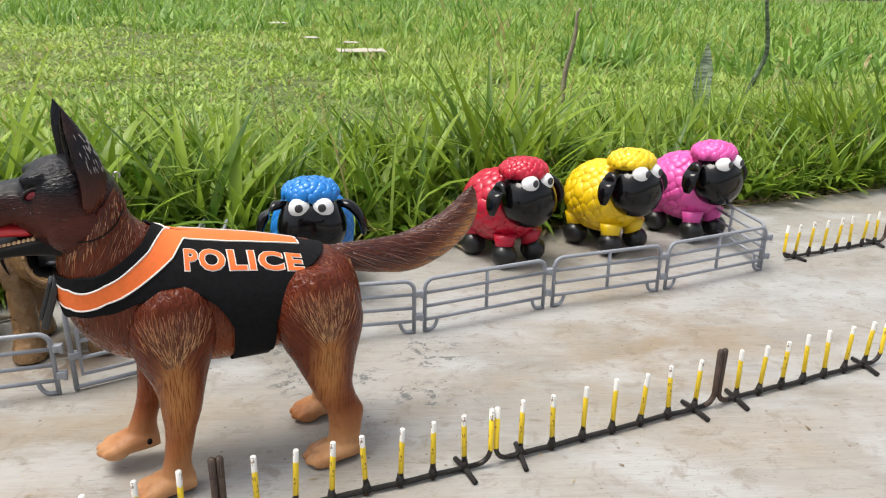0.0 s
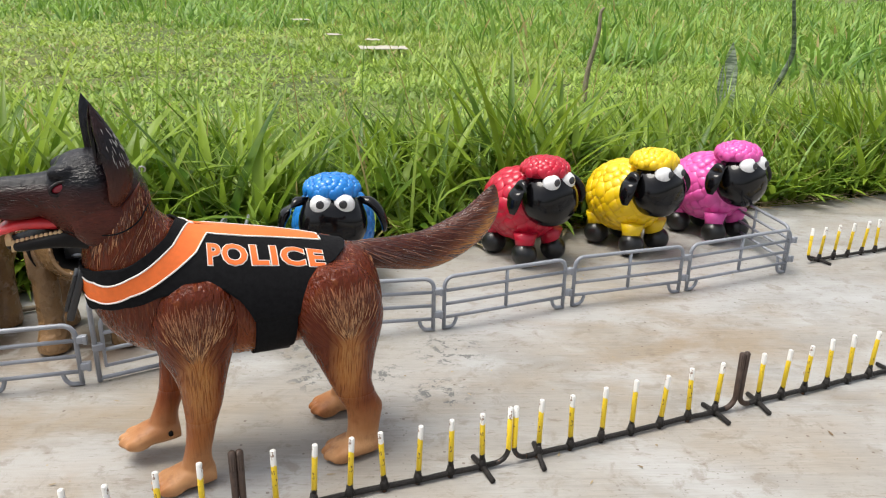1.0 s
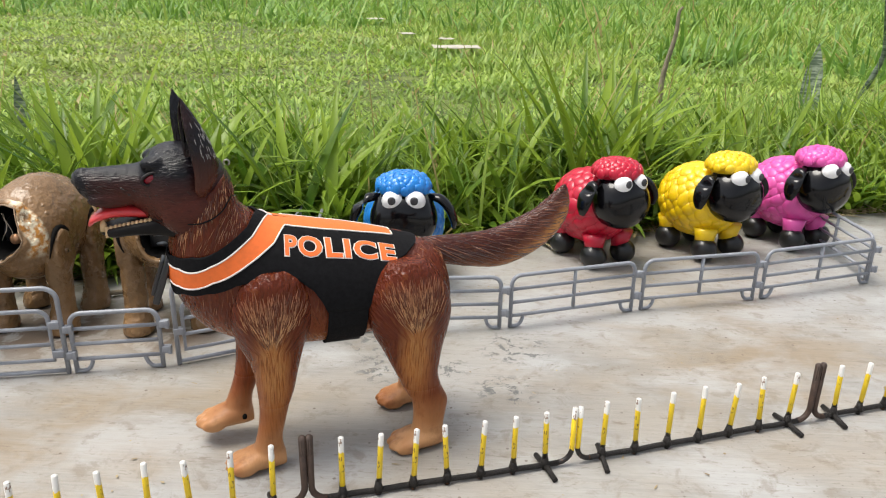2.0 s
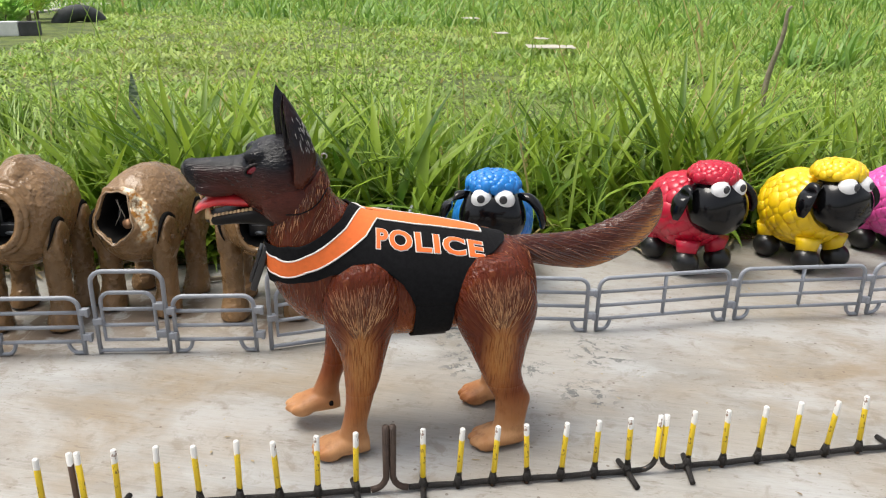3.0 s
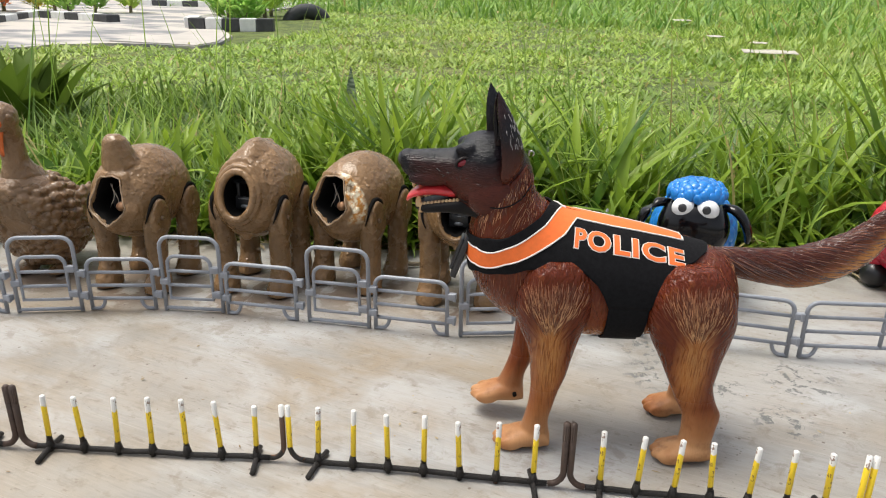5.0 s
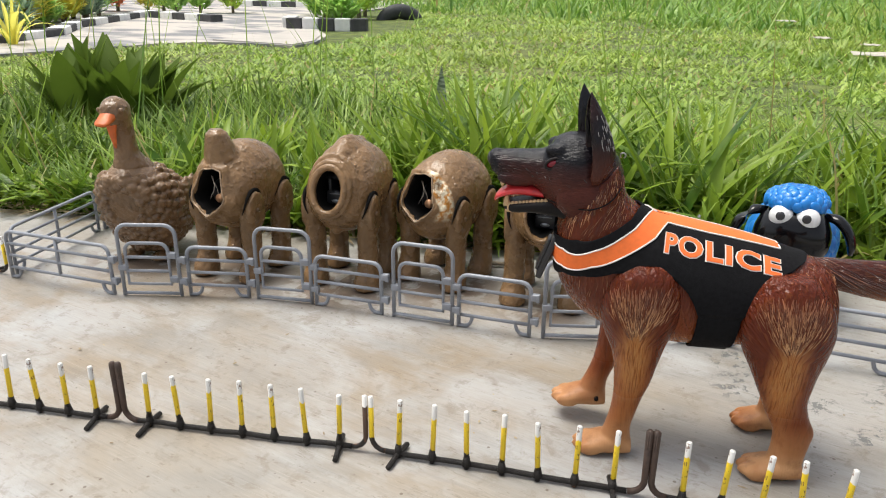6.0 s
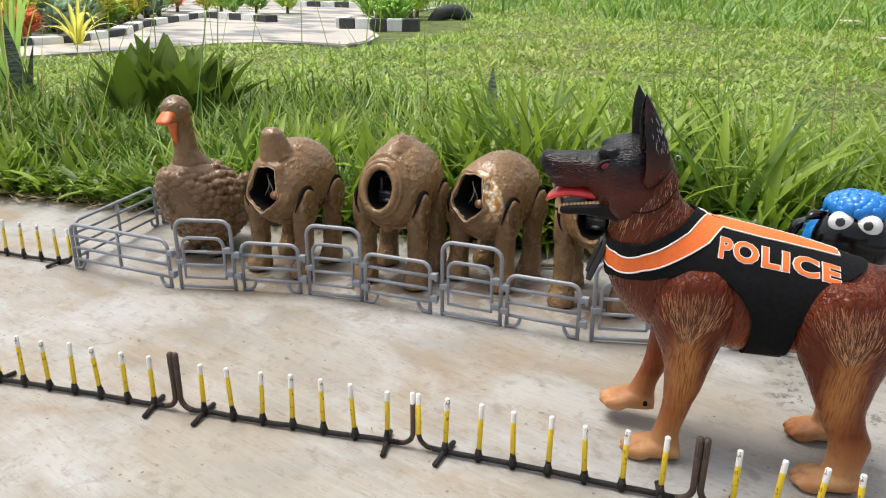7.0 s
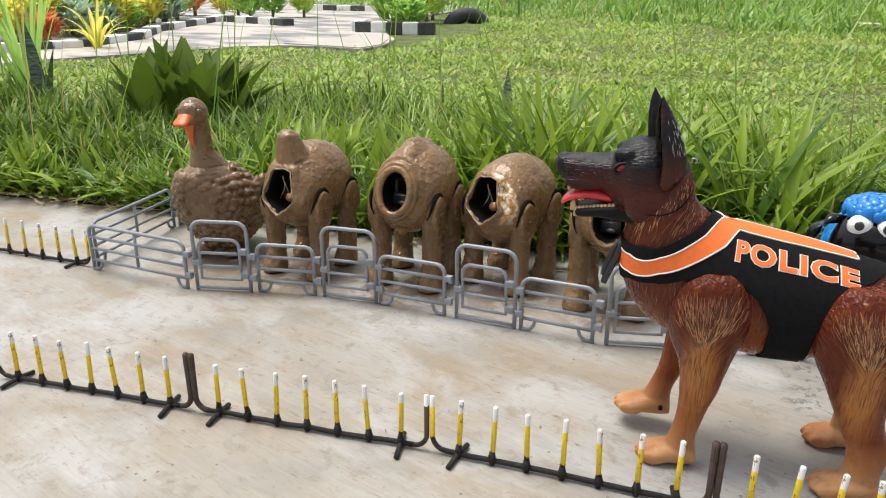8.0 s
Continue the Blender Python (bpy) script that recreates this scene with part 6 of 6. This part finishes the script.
kerb((-3.553, 4.020), (-3.689, 4.210), 0, 1, 0.083, 0.086)
kerb((-3.522, 3.973), (-3.048, 4.225), 1, 5, 0.083, 0.085)
kerb((-5.538, 4.384), (-4.434, 4.195), 0, 6, 0.067, 0.105)
kerb((-6.954, 6.857), (-5.878, 6.924), 0, 5, 0.077, 0.120)
kerb((-3.844, 1.779), (-3.770, 2.204), 0, 3, 0.052, 0.092)
kerb((-3.770, 2.204), (-4.069, 2.705), 1, 3, 0.054, 0.094)
kerb((-4.069, 2.705), (-4.611, 3.161), 0, 3, 0.056, 0.097)
kerb((-4.611, 3.161), (-5.538, 4.384), 1, 6, 0.059, 0.103)

PLANTS = [
    (-4.06, 2.16, REDLEAF, "low plant with red flowers", 0.17), (-4.21, 2.43, PALELEAF, "pale blue-green rosette plant", 0.23), (-4.77, 3.08, GREENLEAF, "round green garden shrub", 0.20),
    (-5.07, 3.24, LIMELEAF, "round lime-green garden shrub", 0.23), (-5.45, 3.30, GREENLEAF, "flat-topped green bonsai shrub", 0.23), (-5.60, 3.66, LIMELEAF, "small lime-green garden shrub", 0.22),
    (-5.37, 3.74, GREENLEAF, "bushy green garden shrub", 0.35), (-6.21, 4.35, LIMELEAF, "bushy yellow-green garden shrub", 0.34), (-5.84, 4.18, GREENLEAF, "tall bright green garden shrub", 0.36),
    (-6.55, 4.87, REDLEAF, "shrub with orange-red leaves", 0.35), (-6.32, 5.04, YELLOWLEAF, "clipped yellow-green garden shrub", 0.27), (-5.93, 4.91, LIMELEAF, "clipped bright green garden shrub", 0.31),
    (-5.48, 4.69, GREENLEAF, "small green potted garden shrub", 0.34), (-5.66, 5.10, GREENLEAF, "round green garden shrub by the kerb", 0.27), (-5.50, 5.35, LIMELEAF, "ring-shaped green garden shrub", 0.29),
    (-4.64, 5.58, LIMELEAF, "spiky lime-green plant behind the kerb", 0.36), (-3.64, 4.49, GREENLEAF, "leafy green plant behind the kerb", 0.32), (-4.04, 5.40, LIMELEAF, "pale green leafy plant behind the kerb", 0.36),
    (-4.35, 5.89, GREENLEAF, "tall leafy plant behind the kerb", 0.36), (-3.29, 4.26, GREENLEAF, "weedy green plant at the kerb", 0.24), (-5.46, 2.39, GREENLEAF, "tall green bed plant", 0.36),
    (-4.97, 2.05, LIMELEAF, "lime-green leafy bed plant", 0.36), (-6.35, 3.10, GREENLEAF, "tall leafy bed plant in shade", 0.36), (-6.90, 3.93, LIMELEAF, "light green tall bed plant", 0.36),
    (-4.45, 1.84, YELLOWLEAF, "garden plant with bright yellow leaves", 0.34), (-4.93, 2.51, REDLEAF, "bed plant with red flowers", 0.28), (-7.86, 5.01, GREENLEAF, "large green shrub at the far bed", 0.36),
    (-4.57, 2.63, LIMELEAF, "small yellow-green bed plant", 0.18)]


def shrub(x, y, mat, label, size, leaf):
    z = ground_z(Vector((x, y, 0)).dot(V))
    ob = thing("garden_shrub", label, "shrub", pose(x, y, z), "garden shrubs")
    part("stem", Geo().tube([(0, 0, 0), (0.004, 0.002, size * 0.5), (0, 0, size * 0.75)], [size * 0.05, size * 0.04, size * 0.02], 8), TWIG, ob)
    rs = np.random.default_rng(int(abs(x * 1000 + y * 77)))
    n = 260
    leaf *= 1.25
    d = rs.normal(size=(n, 3))
    d /= np.linalg.norm(d, axis=1)[:, None]
    rad = size * 0.42 * (0.55 + 0.5 * rs.random(n))
    base = d * rad[:, None] * [1, 1, 0.95] + [0, 0, size * 0.55]
    base[:, 2] = np.maximum(base[:, 2], 0.01)
    me = blade_mesh("crown", mat, base, leaf * (0.7 + 0.7 * rs.random(n)), leaf * (0.35 + 0.3 * rs.random(n)), np.arctan2(d[:, 1], d[:, 0]), 0.3 + 1.0 * rs.random(n), 0.8 * rs.random(n), 4, 0.3)
    part("crown", me, None, ob)


for row in PLANTS:
    shrub(*row, min(0.07, 0.026 + 0.11 * row[4]))

BED = [(GREENLEAF, "bushy green plant in the garden bed"), (LIMELEAF, "light green plant in the garden bed"), (YELLOWLEAF, "yellow-leaved plant in the garden bed"), (BROADLEAF, "dark green plant in the garden bed"),
       (REDLEAF, "red-flowering plant in the garden bed"), (PALELEAF, "pale green plant in the garden bed")]
for i in range(44):
    a, b = rp.random(), rp.random() ** 1.8
    x = -4.02 + -1.21 * a + -1.94 * b
    y = 1.86 + 2.08 * a + -0.27 * b
    mat, label = BED[rp.choice((1, 1, 2, 2, 0, 5, 4, 1, 2))]
    shrub(x, y, mat, label, rp.uniform(0.18, 0.34) + 0.20 * b, rp.uniform(0.04, 0.068))

leafy("yellow_plant", "plant with drooping bright yellow leaves", "plant", -3.657, 2.227, [(rp.uniform(0.14, 0.34), rp.uniform(0.016, 0.028), 2.4 * i, rp.uniform(0.02, 0.35), rp.uniform(0.1, 2.4)) for i in range(15)], YELLOWLEAF)


def tyre(x, y, face):
    z = ground_z(Vector((x, y, 0)).dot(V))
    ob = new("buried_tyre", Geo().tube([(0.155 * math.cos(a), 0, 0.125 * math.sin(a) - 0.055) for a in [math.pi * i / 16 for i in range(17)]], 0.062, 14).mesh("buried_tyre", RUBBER))
    ob.matrix_world = pose(x, y, z, 0, 0, face)
    tagged(ob, "dark rubber tyre half buried in the lawn", "tyre")


tyre(-3.75, 5.59, 47)


def scrap(x, y, w, d, face):
    z = ground_z(Vector((x, y, 0)).dot(V)) + 0.06
    g = Geo()
    n = 8
    top = [((i / n - 0.5) * w, (j / 2 - 0.5) * d, 0.0012 * math.sin(i * 1.3 + j)) for i in range(n + 1) for j in range(3)]
    low = [(a, b, c - 0.002) for a, b, c in top]
    faces = [(i * 3 + j, i * 3 + j + 3, i * 3 + j + 4, i * 3 + j + 1) for i in range(n) for j in range(2)]
    g.add(top, faces).add(low, [tuple(reversed(f)) for f in faces])
    ob = new("paper_scrap", g.mesh("paper_scrap", LITTER))
    ob.matrix_world = pose(x, y, z, 4, 0, face)
    tagged(ob, "pale paper scrap lying on the lawn", "litter", "scraps on the lawn")


scrap(-0.08, 3.70, 0.217, 0.096, 12)
scrap(-0.39, 4.60, 0.094, 0.067, 40)
scrap(-0.15, 4.23, 0.079, 0.049, -20)
scrap(-0.83, 6.43, 0.148, 0.092, 20)
